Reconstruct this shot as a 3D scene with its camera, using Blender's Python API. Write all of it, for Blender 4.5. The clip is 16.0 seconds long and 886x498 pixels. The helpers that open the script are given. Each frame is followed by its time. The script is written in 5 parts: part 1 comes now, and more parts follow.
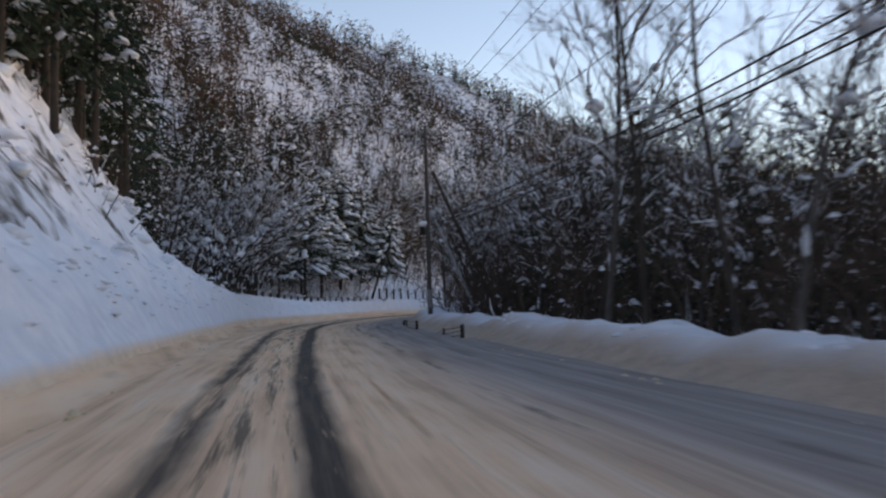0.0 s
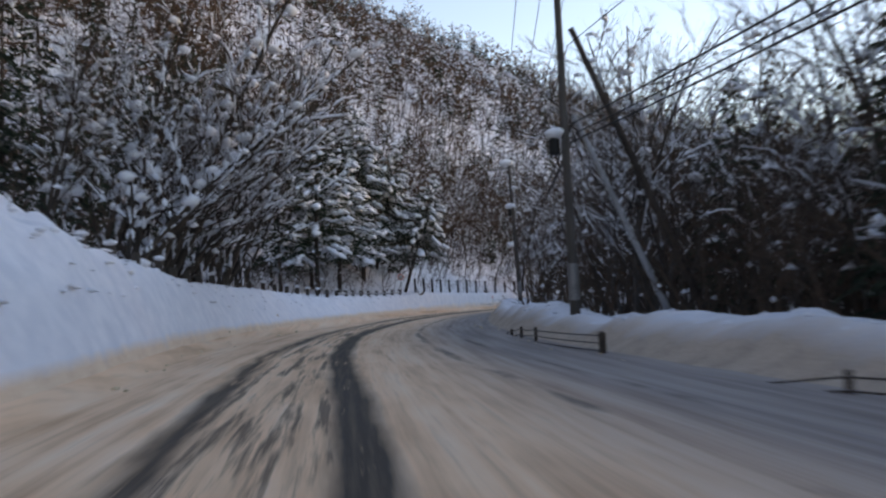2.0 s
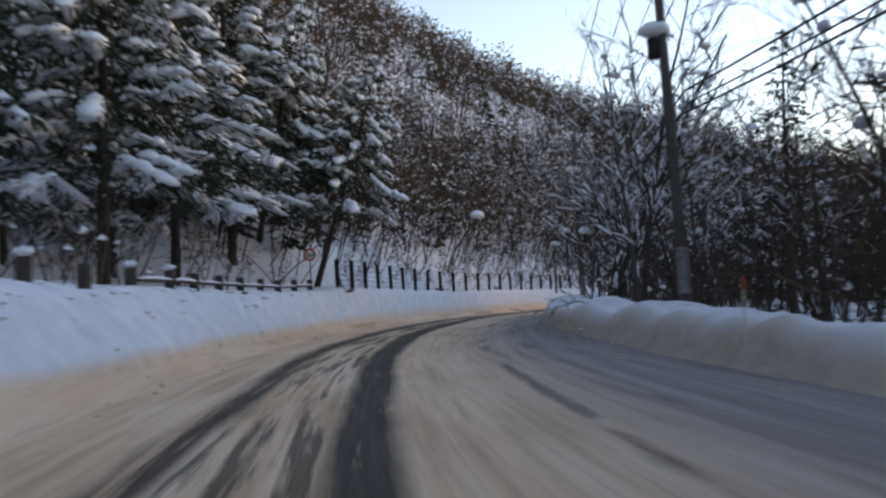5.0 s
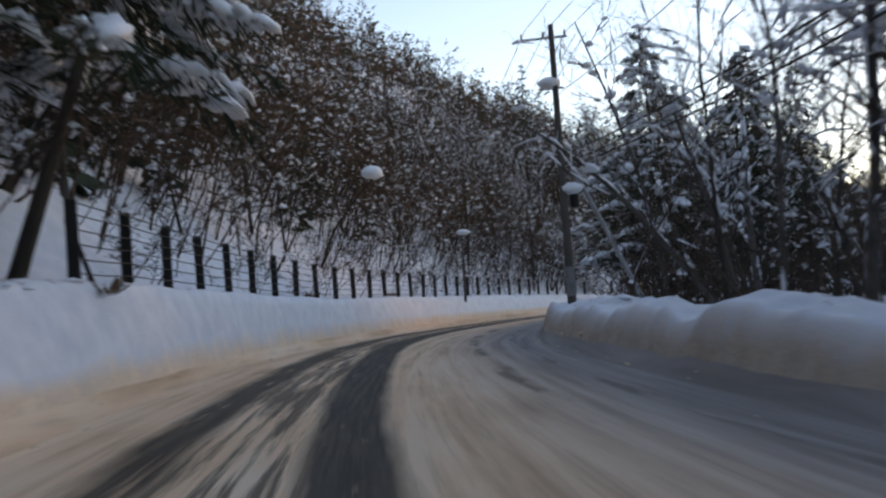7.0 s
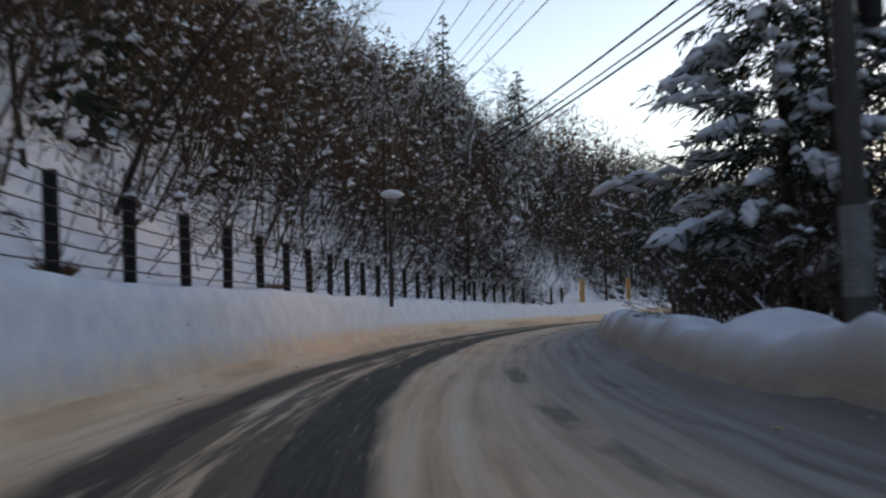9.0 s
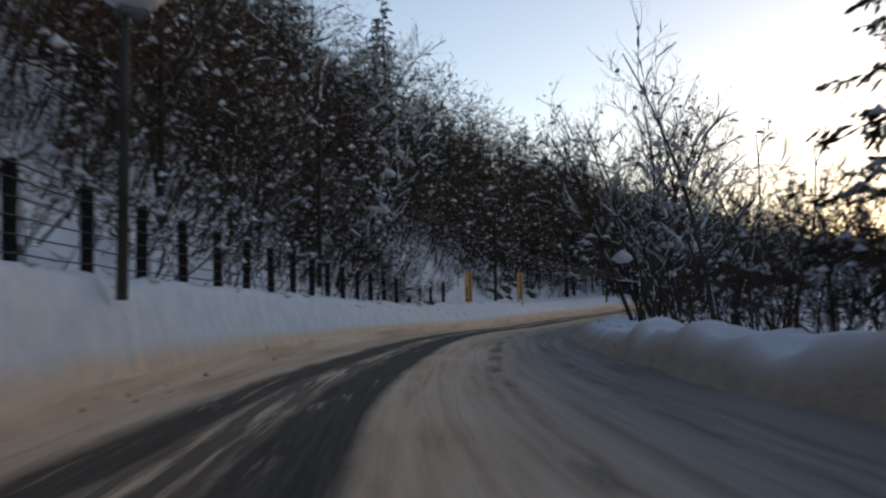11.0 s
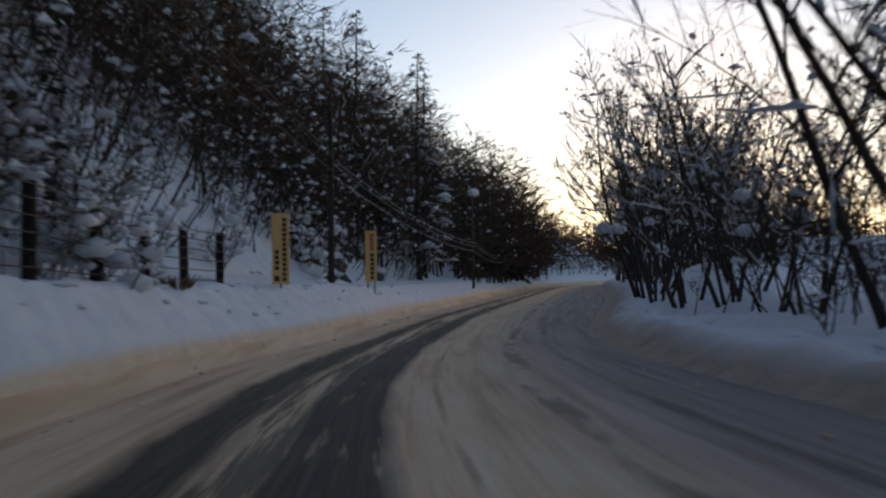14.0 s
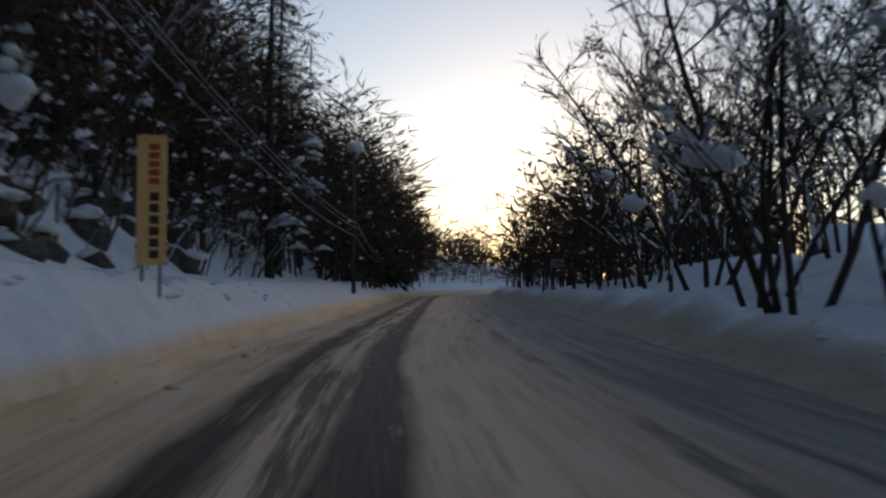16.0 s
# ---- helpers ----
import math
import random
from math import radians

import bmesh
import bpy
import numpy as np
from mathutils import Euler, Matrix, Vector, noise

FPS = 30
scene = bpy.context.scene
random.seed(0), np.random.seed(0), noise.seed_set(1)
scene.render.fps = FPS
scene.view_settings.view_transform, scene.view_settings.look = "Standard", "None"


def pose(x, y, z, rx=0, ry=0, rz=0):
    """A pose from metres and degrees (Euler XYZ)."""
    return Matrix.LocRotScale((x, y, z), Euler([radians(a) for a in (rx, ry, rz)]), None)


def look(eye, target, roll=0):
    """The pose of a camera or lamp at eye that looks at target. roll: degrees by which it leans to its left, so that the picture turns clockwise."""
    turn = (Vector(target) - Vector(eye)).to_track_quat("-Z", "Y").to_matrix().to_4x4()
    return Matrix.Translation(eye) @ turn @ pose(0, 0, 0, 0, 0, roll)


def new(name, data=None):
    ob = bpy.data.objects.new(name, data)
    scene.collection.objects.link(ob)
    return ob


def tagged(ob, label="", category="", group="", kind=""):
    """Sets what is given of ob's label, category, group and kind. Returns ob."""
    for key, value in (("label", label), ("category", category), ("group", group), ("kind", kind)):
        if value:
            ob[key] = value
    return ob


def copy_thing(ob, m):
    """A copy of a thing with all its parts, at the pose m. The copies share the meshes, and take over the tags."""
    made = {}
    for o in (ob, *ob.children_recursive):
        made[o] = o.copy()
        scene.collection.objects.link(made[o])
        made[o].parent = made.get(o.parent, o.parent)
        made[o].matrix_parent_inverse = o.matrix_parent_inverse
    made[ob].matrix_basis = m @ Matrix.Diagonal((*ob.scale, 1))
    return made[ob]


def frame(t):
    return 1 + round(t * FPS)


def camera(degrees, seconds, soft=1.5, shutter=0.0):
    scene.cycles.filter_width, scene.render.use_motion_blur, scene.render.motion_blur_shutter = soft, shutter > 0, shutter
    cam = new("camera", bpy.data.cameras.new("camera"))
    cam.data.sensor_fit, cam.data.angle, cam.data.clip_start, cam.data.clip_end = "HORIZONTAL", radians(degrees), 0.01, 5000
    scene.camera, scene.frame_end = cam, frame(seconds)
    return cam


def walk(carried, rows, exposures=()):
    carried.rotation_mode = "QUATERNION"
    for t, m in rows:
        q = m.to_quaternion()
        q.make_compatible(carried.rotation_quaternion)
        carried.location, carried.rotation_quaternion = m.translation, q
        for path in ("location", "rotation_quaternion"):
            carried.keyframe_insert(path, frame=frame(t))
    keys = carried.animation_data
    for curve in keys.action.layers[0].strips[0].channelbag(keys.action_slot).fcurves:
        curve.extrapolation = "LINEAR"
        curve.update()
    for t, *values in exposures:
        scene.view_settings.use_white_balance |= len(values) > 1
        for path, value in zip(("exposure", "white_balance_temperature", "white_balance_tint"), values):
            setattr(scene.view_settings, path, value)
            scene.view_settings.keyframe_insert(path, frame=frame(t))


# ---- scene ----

# the camera and its drive
cam = camera(52.0, 16.0, soft=2.3, shutter=0.5)
ROWS = [
    (0.0, 0.00, 0.00, 1.42, 93.46, 1.09, 0.00),
    (0.5, -1.10, 7.31, 1.41, 93.40, 1.51, 0.71),
    (1.0, -2.42, 14.73, 1.39, 93.25, 1.54, 1.20),
    (1.5, -3.72, 22.24, 1.39, 93.32, 1.70, 1.11),
    (2.0, -4.81, 30.00, 1.38, 93.21, 2.30, 0.58),
    (2.5, -5.85, 37.88, 1.39, 93.46, 2.79, 0.13),
    (3.0, -6.80, 45.49, 1.40, 93.47, 2.96, -0.43),
    (5.5, -8.87, 82.96, 1.37, 93.19, 2.33, -9.42),
    (6.0, -8.52, 90.51, 1.35, 93.61, 2.63, -12.11),
    (6.5, -8.00, 98.04, 1.38, 93.55, 3.14, -14.76),
    (7.0, -7.05, 104.67, 1.41, 93.56, 3.29, -17.18),
    (7.5, -5.83, 111.05, 1.44, 93.66, 3.32, -19.46),
    (8.0, -4.45, 117.59, 1.42, 93.93, 3.05, -21.45),
    (8.5, -2.86, 124.00, 1.43, 93.75, 2.51, -23.09),
    (9.0, -1.05, 130.19, 1.44, 93.80, 1.13, -25.24),
    (11.5, 13.53, 158.97, 1.39, 93.61, 1.00, -38.15),
    (12.0, 16.98, 164.44, 1.40, 93.39, 1.26, -40.78),
    (12.5, 20.67, 169.77, 1.42, 93.11, 1.52, -42.80),
    (13.0, 24.46, 174.98, 1.41, 92.99, 1.57, -44.71),
    (13.5, 28.42, 179.99, 1.41, 92.97, 1.48, -46.69),
    (14.0, 32.61, 184.79, 1.41, 92.99, 0.98, -49.00),
    (14.5, 36.88, 189.29, 1.38, 93.02, 0.66, -51.38),
    (15.0, 41.39, 193.76, 1.36, 93.06, 0.66, -53.75),
    (15.5, 46.16, 197.98, 1.39, 93.10, 0.89, -56.12),
    (16.0, 51.11, 202.00, 1.40, 93.52, 0.25, -58.64),
]
EXPOSURES = [(0.0, 1.45, 8500, 29), (1.5, 1.72, 8800, 29), (3.0, 2.0, 8600, 28), (5.5, 1.75, 8800, 27), (7.5, 1.68, 9000, 26), (9.0, 1.36, 9100, 26), (12.5, 0.66, 8400, 23), (14.0, 0.64, 8400, 23), (15.3, 0.66, 8450, 23), (16.0, 0.38, 8300, 22)]
walk(cam, [(t, pose(x, y, z, rx, ry, rz)) for t, x, y, z, rx, ry, rz in ROWS], EXPOSURES)

# ---- daylight: a clear sky just before sunset, the sun behind the woods ahead on the right ----
SUN_BEARING, SUN_ELEVATION = 66.0, 7.0
world = bpy.data.worlds.new("winter_sky")
scene.world = world
world.use_nodes = True
wn = world.node_tree.nodes
sky = wn.new("ShaderNodeTexSky")
sky.sky_type = "NISHITA"
sky.sun_disc = False
sky.sun_elevation, sky.sun_rotation = radians(SUN_ELEVATION), radians(SUN_BEARING)
sky.altitude, sky.air_density, sky.dust_density, sky.ozone_density = 900, 1.0, 0.4, 2.1
wn["Background"].inputs["Strength"].default_value = 0.15
world.node_tree.links.new(sky.outputs["Color"], wn["Background"].inputs["Color"])

lamp = bpy.data.lights.new("sun", "SUN")
lamp.energy, lamp.angle, lamp.color = 0.2, radians(4.0), (1.0, 0.72, 0.45)
sun = new("sun", lamp)
b, e = radians(SUN_BEARING), radians(SUN_ELEVATION)
sun.matrix_world = look((0, 0, 60), Vector((0, 0, 60)) - Vector((math.sin(b) * math.cos(e), math.cos(b) * math.cos(e), math.sin(e))))

# ---- materials ----
def node_mat(name, rough=0.6, metal=0.0, spec=0.5):
    m = bpy.data.materials.new(name)
    m.use_nodes = True
    p = m.node_tree.nodes["Principled BSDF"]
    p.inputs["Roughness"].default_value, p.inputs["Metallic"].default_value = rough, metal
    p.inputs["Specular IOR Level"].default_value = spec
    return m, m.node_tree, p


def nz(nt, scale, detail=4.0, rough=0.55, stretch=None, kind="OBJECT"):
    """A noise texture in object space; stretch scales its axes."""
    n = nt.nodes.new("ShaderNodeTexNoise")
    n.inputs["Scale"].default_value, n.inputs["Detail"].default_value, n.inputs["Roughness"].default_value = scale, detail, rough
    c = nt.nodes.new("ShaderNodeTexCoord")
    mp = nt.nodes.new("ShaderNodeMapping")
    if stretch:
        mp.inputs["Scale"].default_value = stretch
    nt.links.new(c.outputs["Object" if kind == "OBJECT" else "UV"], mp.inputs["Vector"])
    nt.links.new(mp.outputs["Vector"], n.inputs["Vector"])
    return n.outputs["Fac"]


def ramp(nt, fac, stops):
    r = nt.nodes.new("ShaderNodeValToRGB")
    while len(r.color_ramp.elements) < len(stops):
        r.color_ramp.elements.new(0.5)
    for el, (pos, col) in zip(r.color_ramp.elements, stops):
        el.position = pos
        el.color = (*col, 1) if len(col) == 3 else col
    nt.links.new(fac, r.inputs["Fac"])
    return r.outputs["Color"]


def mixc(nt, fac, a, b):
    m = nt.nodes.new("ShaderNodeMix")
    m.data_type = "RGBA"
    for sock, v in ((m.inputs[0], fac), (m.inputs[6], a), (m.inputs[7], b)):
        if isinstance(v, (int, float)):
            sock.default_value = v
        elif isinstance(v, tuple):
            sock.default_value = (*v, 1)
        else:
            nt.links.new(v, sock)
    return m.outputs[2]


def maths(nt, op, a, b=0.0, c=0.0, clamp=False):
    m = nt.nodes.new("ShaderNodeMath")
    m.operation, m.use_clamp = op, clamp
    for sock, v in zip(m.inputs, (a, b, c)):
        if isinstance(v, (int, float)):
            sock.default_value = v
        else:
            nt.links.new(v, sock)
    return m.outputs[0]


def bump(nt, p, height, strength=0.3, dist=0.05):
    b = nt.nodes.new("ShaderNodeBump")
    b.inputs["Strength"].default_value, b.inputs["Distance"].default_value = strength, dist
    nt.links.new(height, b.inputs["Height"])
    nt.links.new(b.outputs["Normal"], p.inputs["Normal"])


def attr(nt, name):
    a = nt.nodes.new("ShaderNodeAttribute")
    a.attribute_name = name
    return a.outputs["Fac"]


def grainy(name, lo, hi, scale, rough=0.8, stretch=None, bmp=0.3, dist=0.02, spec=0.3, metal=0.0, vary=0.0):
    """A surface with two scales of variation between two colours, and fine relief."""
    m, nt, p = node_mat(name, rough, metal, spec)
    a = nz(nt, scale, 5, 0.6, stretch)
    b = nz(nt, scale * 0.13, 3, 0.5, stretch)
    f = maths(nt, "ADD", maths(nt, "MULTIPLY", a, 0.6), maths(nt, "MULTIPLY", b, 0.4))
    if vary:
        info = nt.nodes.new("ShaderNodeObjectInfo")
        f = maths(nt, "ADD", f, maths(nt, "MULTIPLY", maths(nt, "SUBTRACT", info.outputs["Random"], 0.5), vary))
    col = ramp(nt, f, [(0.35, lo), (0.65, hi)])
    nt.links.new(col, p.inputs["Base Color"])
    bump(nt, p, a, bmp, dist)
    return m


def snow_mat(name, lo, hi, scale=3.0, dist=0.06):
    m, nt, p = node_mat(name, 0.75, 0, 0.25)
    big, mid, fine = nz(nt, scale * 0.12, 4, 0.55), nz(nt, scale, 5, 0.6), nz(nt, scale * 14, 3, 0.6)
    col = ramp(nt, maths(nt, "ADD", maths(nt, "MULTIPLY", big, 0.5), maths(nt, "MULTIPLY", mid, 0.5)), [(0.38, lo), (0.6, hi)])
    nt.links.new(col, p.inputs["Base Color"])
    bump(nt, p, maths(nt, "ADD", mid, maths(nt, "MULTIPLY", fine, 0.3)), 0.45, dist)
    return m


SNOW = snow_mat("fresh_snow", (0.72, 0.75, 0.8), (0.86, 0.87, 0.9))
# sandy snow for loose chunks, the headlights' warm tint put into the colour
SANDY_LIT = snow_mat("sandy_lit_snow", (0.58, 0.43, 0.28), (0.82, 0.66, 0.47), 6.0, 0.03)
CLUMP = snow_mat("clinging_snow", (0.7, 0.72, 0.76), (0.85, 0.86, 0.88), 6.0, 0.03)
BARK = grainy("dark_bark", (0.022, 0.017, 0.014), (0.075, 0.058, 0.046), 9, 0.9, (1, 1, 0.2), 0.6, 0.03)
BARK_GREY = grainy("grey_bark", (0.04, 0.035, 0.031), (0.13, 0.115, 0.105), 7, 0.85, (1, 1, 0.3), 0.5, 0.02)
TWIG = grainy("brown_twigs", (0.035, 0.023, 0.017), (0.105, 0.066, 0.045), 4, 0.9, None, 0.1)
LEAF = grainy("withered_leaves", (0.09, 0.045, 0.022), (0.2, 0.105, 0.05), 3, 0.85, None, 0.1)
LITTER = grainy("reddish_twigs", (0.07, 0.038, 0.022), (0.17, 0.092, 0.052), 3, 0.9, None, 0.1)
NEEDLE = grainy("conifer_needles", (0.012, 0.02, 0.012), (0.035, 0.055, 0.03), 5, 0.85, None, 0.2)
POST = grainy("brown_painted_steel", (0.008, 0.0075, 0.0075), (0.022, 0.019, 0.017), 14, 0.65, (1, 1, 0.3), 0.2, 0.01)
WOOD_RAIL = grainy("weathered_timber", (0.045, 0.036, 0.03), (0.12, 0.1, 0.085), 8, 0.9, (1, 1, 0.3), 0.4, 0.015)
CONCRETE = grainy("pole_concrete", (0.055, 0.048, 0.042), (0.12, 0.105, 0.092), 6, 0.85, (1, 1, 0.15), 0.25, 0.01)
CABLE = grainy("black_cable", (0.008, 0.008, 0.009), (0.025, 0.024, 0.024), 20, 0.6, None, 0.0)
CABLE_SNOWY = grainy("snow_dusted_cable", (0.06, 0.06, 0.065), (0.4, 0.41, 0.43), 6, 0.7, None, 0.0)
STEEL = grainy("galvanised_steel", (0.14, 0.14, 0.14), (0.3, 0.3, 0.3), 18, 0.55, None, 0.1, 0.005, 0.5, 0.8)
PALE_STEEL = grainy("frosted_strut_steel", (0.2, 0.2, 0.2), (0.42, 0.42, 0.42), 8, 0.7, (1, 1, 0.3), 0.1, 0.005, 0.4, 0.0)
WIRE = grainy("rusty_wire_rope", (0.03, 0.022, 0.018), (0.1, 0.075, 0.06), 30, 0.7, None, 0.1, 0.005, 0.4, 0.3)
CERAMIC = grainy("insulator_ceramic", (0.25, 0.23, 0.21), (0.5, 0.48, 0.45), 20, 0.3, None, 0.05)
BOARD = grainy("orange_yellow_board", (0.88, 0.45, 0.15), (0.95, 0.57, 0.25), 2.5, 0.6, None, 0.08, 0.004)
INK = grainy("dark_lettering", (0.03, 0.022, 0.018), (0.09, 0.06, 0.04), 12, 0.7, None, 0.05)
RED_INK = grainy("red_lettering", (0.5, 0.06, 0.03), (0.62, 0.1, 0.05), 12, 0.7, None, 0.05)
SIGN_RED = grainy("red_sign_film", (0.62, 0.06, 0.02), (0.78, 0.1, 0.035), 4, 0.45, None, 0.04, 0.003)
SIGN_WHITE = grainy("white_sign_film", (0.66, 0.6, 0.5), (0.8, 0.75, 0.66), 4, 0.45, None, 0.04, 0.003)
SIGN_BLUE = grainy("blue_sign_digits", (0.02, 0.03, 0.14), (0.04, 0.06, 0.22), 6, 0.5, None, 0.02, 0.003)
ROCK = grainy("dark_rock", (0.03, 0.027, 0.025), (0.13, 0.115, 0.1), 3, 0.85, None, 0.7, 0.05)
ROOF = grainy("grey_wall_boards", (0.1, 0.095, 0.09), (0.2, 0.19, 0.18), 4, 0.85, (1, 1, 0.3), 0.2)


def road_mat():
    """Packed, sanded snow tinted with headlight glow, worn through to wet dark asphalt along the wheel tracks."""
    m, nt, p = node_mat("packed_snow_road", 0.6, 0, 0.35)
    tc = nt.nodes.new("ShaderNodeTexCoord")

    def uvnoise(scale, detail, su, sv, rough=0.55):
        n = nt.nodes.new("ShaderNodeTexNoise")
        n.inputs["Scale"].default_value, n.inputs["Detail"].default_value, n.inputs["Roughness"].default_value = scale, detail, rough
        mp = nt.nodes.new("ShaderNodeMapping")
        mp.inputs["Scale"].default_value = (su, sv, 1)
        nt.links.new(tc.outputs["UV"], mp.inputs["Vector"])
        nt.links.new(mp.outputs["Vector"], n.inputs["Vector"])
        return n.outputs["Fac"]

    streak = uvnoise(1.0, 5, 3.2, 0.10)
    streak_fine = uvnoise(1.0, 4, 11.0, 0.35)
    patch = uvnoise(1.0, 5, 0.9, 0.22)
    ragged = uvnoise(1.0, 5, 2.4, 0.32)
    grain = uvnoise(9.0, 4, 1.0, 1.0)
    # sanded tan of the snow, deepened by the headlight glow painted in
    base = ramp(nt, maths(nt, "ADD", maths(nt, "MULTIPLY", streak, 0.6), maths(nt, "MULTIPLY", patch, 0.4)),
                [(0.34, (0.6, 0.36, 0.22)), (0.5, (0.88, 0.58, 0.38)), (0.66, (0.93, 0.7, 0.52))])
    # grey snow on the less used lane, darkened by painted shade beyond the headlights
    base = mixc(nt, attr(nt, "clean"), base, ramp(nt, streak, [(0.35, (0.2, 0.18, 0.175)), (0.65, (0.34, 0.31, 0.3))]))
    worn = 0
    for name, width, edge, depth in (("rut_right", 1.12, 0.24, 0.97), ("rut_left", 1.02, 0.32, 0.93), ("rut_far", 0.42, 0.12, 0.66), ("rut_far_b", 0.3, 0.12, 0.5)):
        d = maths(nt, "ABSOLUTE", attr(nt, name))
        d = maths(nt, "ADD", d, maths(nt, "MULTIPLY", maths(nt, "SUBTRACT", ragged, 0.5), 0.3 if depth > 0.95 else 0.5))
        wide = maths(nt, "MULTIPLY", attr(nt, "wear"), width)
        f = maths(nt, "DIVIDE", maths(nt, "SUBTRACT", wide, d), edge, clamp=True)
        if depth < 0.95:
            bare = maths(nt, "SUBTRACT", 0.5, maths(nt, "MULTIPLY", attr(nt, "wear"), 0.42)) if depth > 0.75 else 0.46
            gap = maths(nt, "MULTIPLY", maths(nt, "SUBTRACT", streak if depth > 0.75 else patch, bare), 9.0, clamp=True)
            f = maths(nt, "MULTIPLY", f, gap)
        f = maths(nt, "MULTIPLY", f, depth)
        worn = f if worn == 0 else maths(nt, "MAXIMUM", worn, f)
    # thin snow between the wheel tracks, rubbed through in patches
    blotch = uvnoise(1.0, 6, 4.2, 0.16, 0.65)
    thin = maths(nt, "SUBTRACT", maths(nt, "ADD", blotch, maths(nt, "MULTIPLY", attr(nt, "wear"), 0.34)), 0.62)
    worn = maths(nt, "MAXIMUM", worn, maths(nt, "MULTIPLY", maths(nt, "MULTIPLY", maths(nt, "MULTIPLY", thin, 9.0, clamp=True), attr(nt, "between")), 0.8))
    # crusts of snow left in the tracks
    crust = maths(nt, "MULTIPLY", maths(nt, "SUBTRACT", uvnoise(1.0, 6, 3.4, 0.3, 0.65), 0.6), 8.0, clamp=True)
    worn = maths(nt, "MULTIPLY", worn, maths(nt, "SUBTRACT", 1.0, maths(nt, "MULTIPLY", crust, 0.65)))
    # what is left of the orange centre line
    line = maths(nt, "DIVIDE", maths(nt, "SUBTRACT", 0.07, maths(nt, "ABSOLUTE", attr(nt, "centre"))), 0.05, clamp=True)
    line = maths(nt, "MULTIPLY", line, maths(nt, "MULTIPLY", maths(nt, "SUBTRACT", patch, 0.5), 7.0, clamp=True))
    base = mixc(nt, maths(nt, "MULTIPLY", line, 0.6), base, (0.4, 0.17, 0.07))
    asphalt = ramp(nt, grain, [(0.3, (0.018, 0.015, 0.012)), (0.7, (0.046, 0.036, 0.028))])
    film = maths(nt, "MULTIPLY", maths(nt, "SUBTRACT", streak_fine, 0.42), 2.2, clamp=True)
    asphalt = mixc(nt, maths(nt, "MULTIPLY", film, 0.75), asphalt, (0.2, 0.14, 0.09))
    # tread lines pressed into the snow
    base = mixc(nt, maths(nt, "MULTIPLY", maths(nt, "SUBTRACT", streak_fine, 0.52), 1.4, clamp=True), base, (0.34, 0.25, 0.17))
    nt.links.new(mixc(nt, worn, base, asphalt), p.inputs["Base Color"])
    p.inputs["Specular IOR Level"].default_value = 0.15
    nt.links.new(maths(nt, "SUBTRACT", 0.75, maths(nt, "MULTIPLY", worn, 0.1)), p.inputs["Roughness"])
    bump(nt, p, maths(nt, "ADD", maths(nt, "MULTIPLY", streak_fine, 0.6), maths(nt, "MULTIPLY", grain, 0.25)), 0.35, 0.03)
    return m


def bank_mat(name, dirt_light):
    """Ploughed snow: sanded and brown on the face thrown up by the plough, with that bank's light or shade put into the
    brown, clean on the crest.
    """
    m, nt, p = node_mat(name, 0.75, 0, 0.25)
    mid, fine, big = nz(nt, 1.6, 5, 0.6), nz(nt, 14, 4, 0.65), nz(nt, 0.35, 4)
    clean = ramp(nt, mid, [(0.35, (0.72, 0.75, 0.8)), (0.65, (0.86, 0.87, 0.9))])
    dirt_light_col = ramp(nt, maths(nt, "ADD", maths(nt, "MULTIPLY", mid, 0.5), maths(nt, "MULTIPLY", fine, 0.5)), dirt_light)
    f = maths(nt, "ADD", attr(nt, "dirt_light"), maths(nt, "MULTIPLY", maths(nt, "SUBTRACT", maths(nt, "ADD", mid, big), 1.0), 0.9), clamp=True)
    nt.links.new(mixc(nt, f, clean, dirt_light_col), p.inputs["Base Color"])
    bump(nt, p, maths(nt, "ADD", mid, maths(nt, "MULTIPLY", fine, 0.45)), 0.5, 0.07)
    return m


ROAD = road_mat()
# left face: sand tan made brighter and warmer to hold the headlight glow
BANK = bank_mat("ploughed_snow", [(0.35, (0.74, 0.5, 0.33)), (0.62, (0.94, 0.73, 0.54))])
# right face: gritty and darker than the left, with shade in its colour
GRITTY_SHADED_BANK = bank_mat("gritty_shaded_snow", [(0.35, (0.34, 0.26, 0.2)), (0.62, (0.54, 0.43, 0.34))])


def slope_mat():
    """Deep snow with patches of bare earth and litter on the steep cut."""
    m, nt, p = node_mat("snowy_slope", 0.75, 0, 0.25)
    mid, fine, big = nz(nt, 1.1, 5, 0.6), nz(nt, 12, 4, 0.65), nz(nt, 0.42, 5, 0.6)
    clean = ramp(nt, mid, [(0.35, (0.72, 0.75, 0.8)), (0.65, (0.86, 0.87, 0.9))])
    earth = ramp(nt, fine, [(0.3, (0.05, 0.04, 0.032)), (0.7, (0.16, 0.125, 0.095))])
    f = maths(nt, "MULTIPLY", maths(nt, "SUBTRACT", maths(nt, "ADD", big, maths(nt, "MULTIPLY", attr(nt, "bare"), 0.17)), 0.66), 9.0, clamp=True)
    nt.links.new(mixc(nt, f, clean, earth), p.inputs["Base Color"])
    bump(nt, p, maths(nt, "ADD", mid, maths(nt, "MULTIPLY", fine, 0.35)), 0.5, 0.08)
    return m


SLOPE = slope_mat()

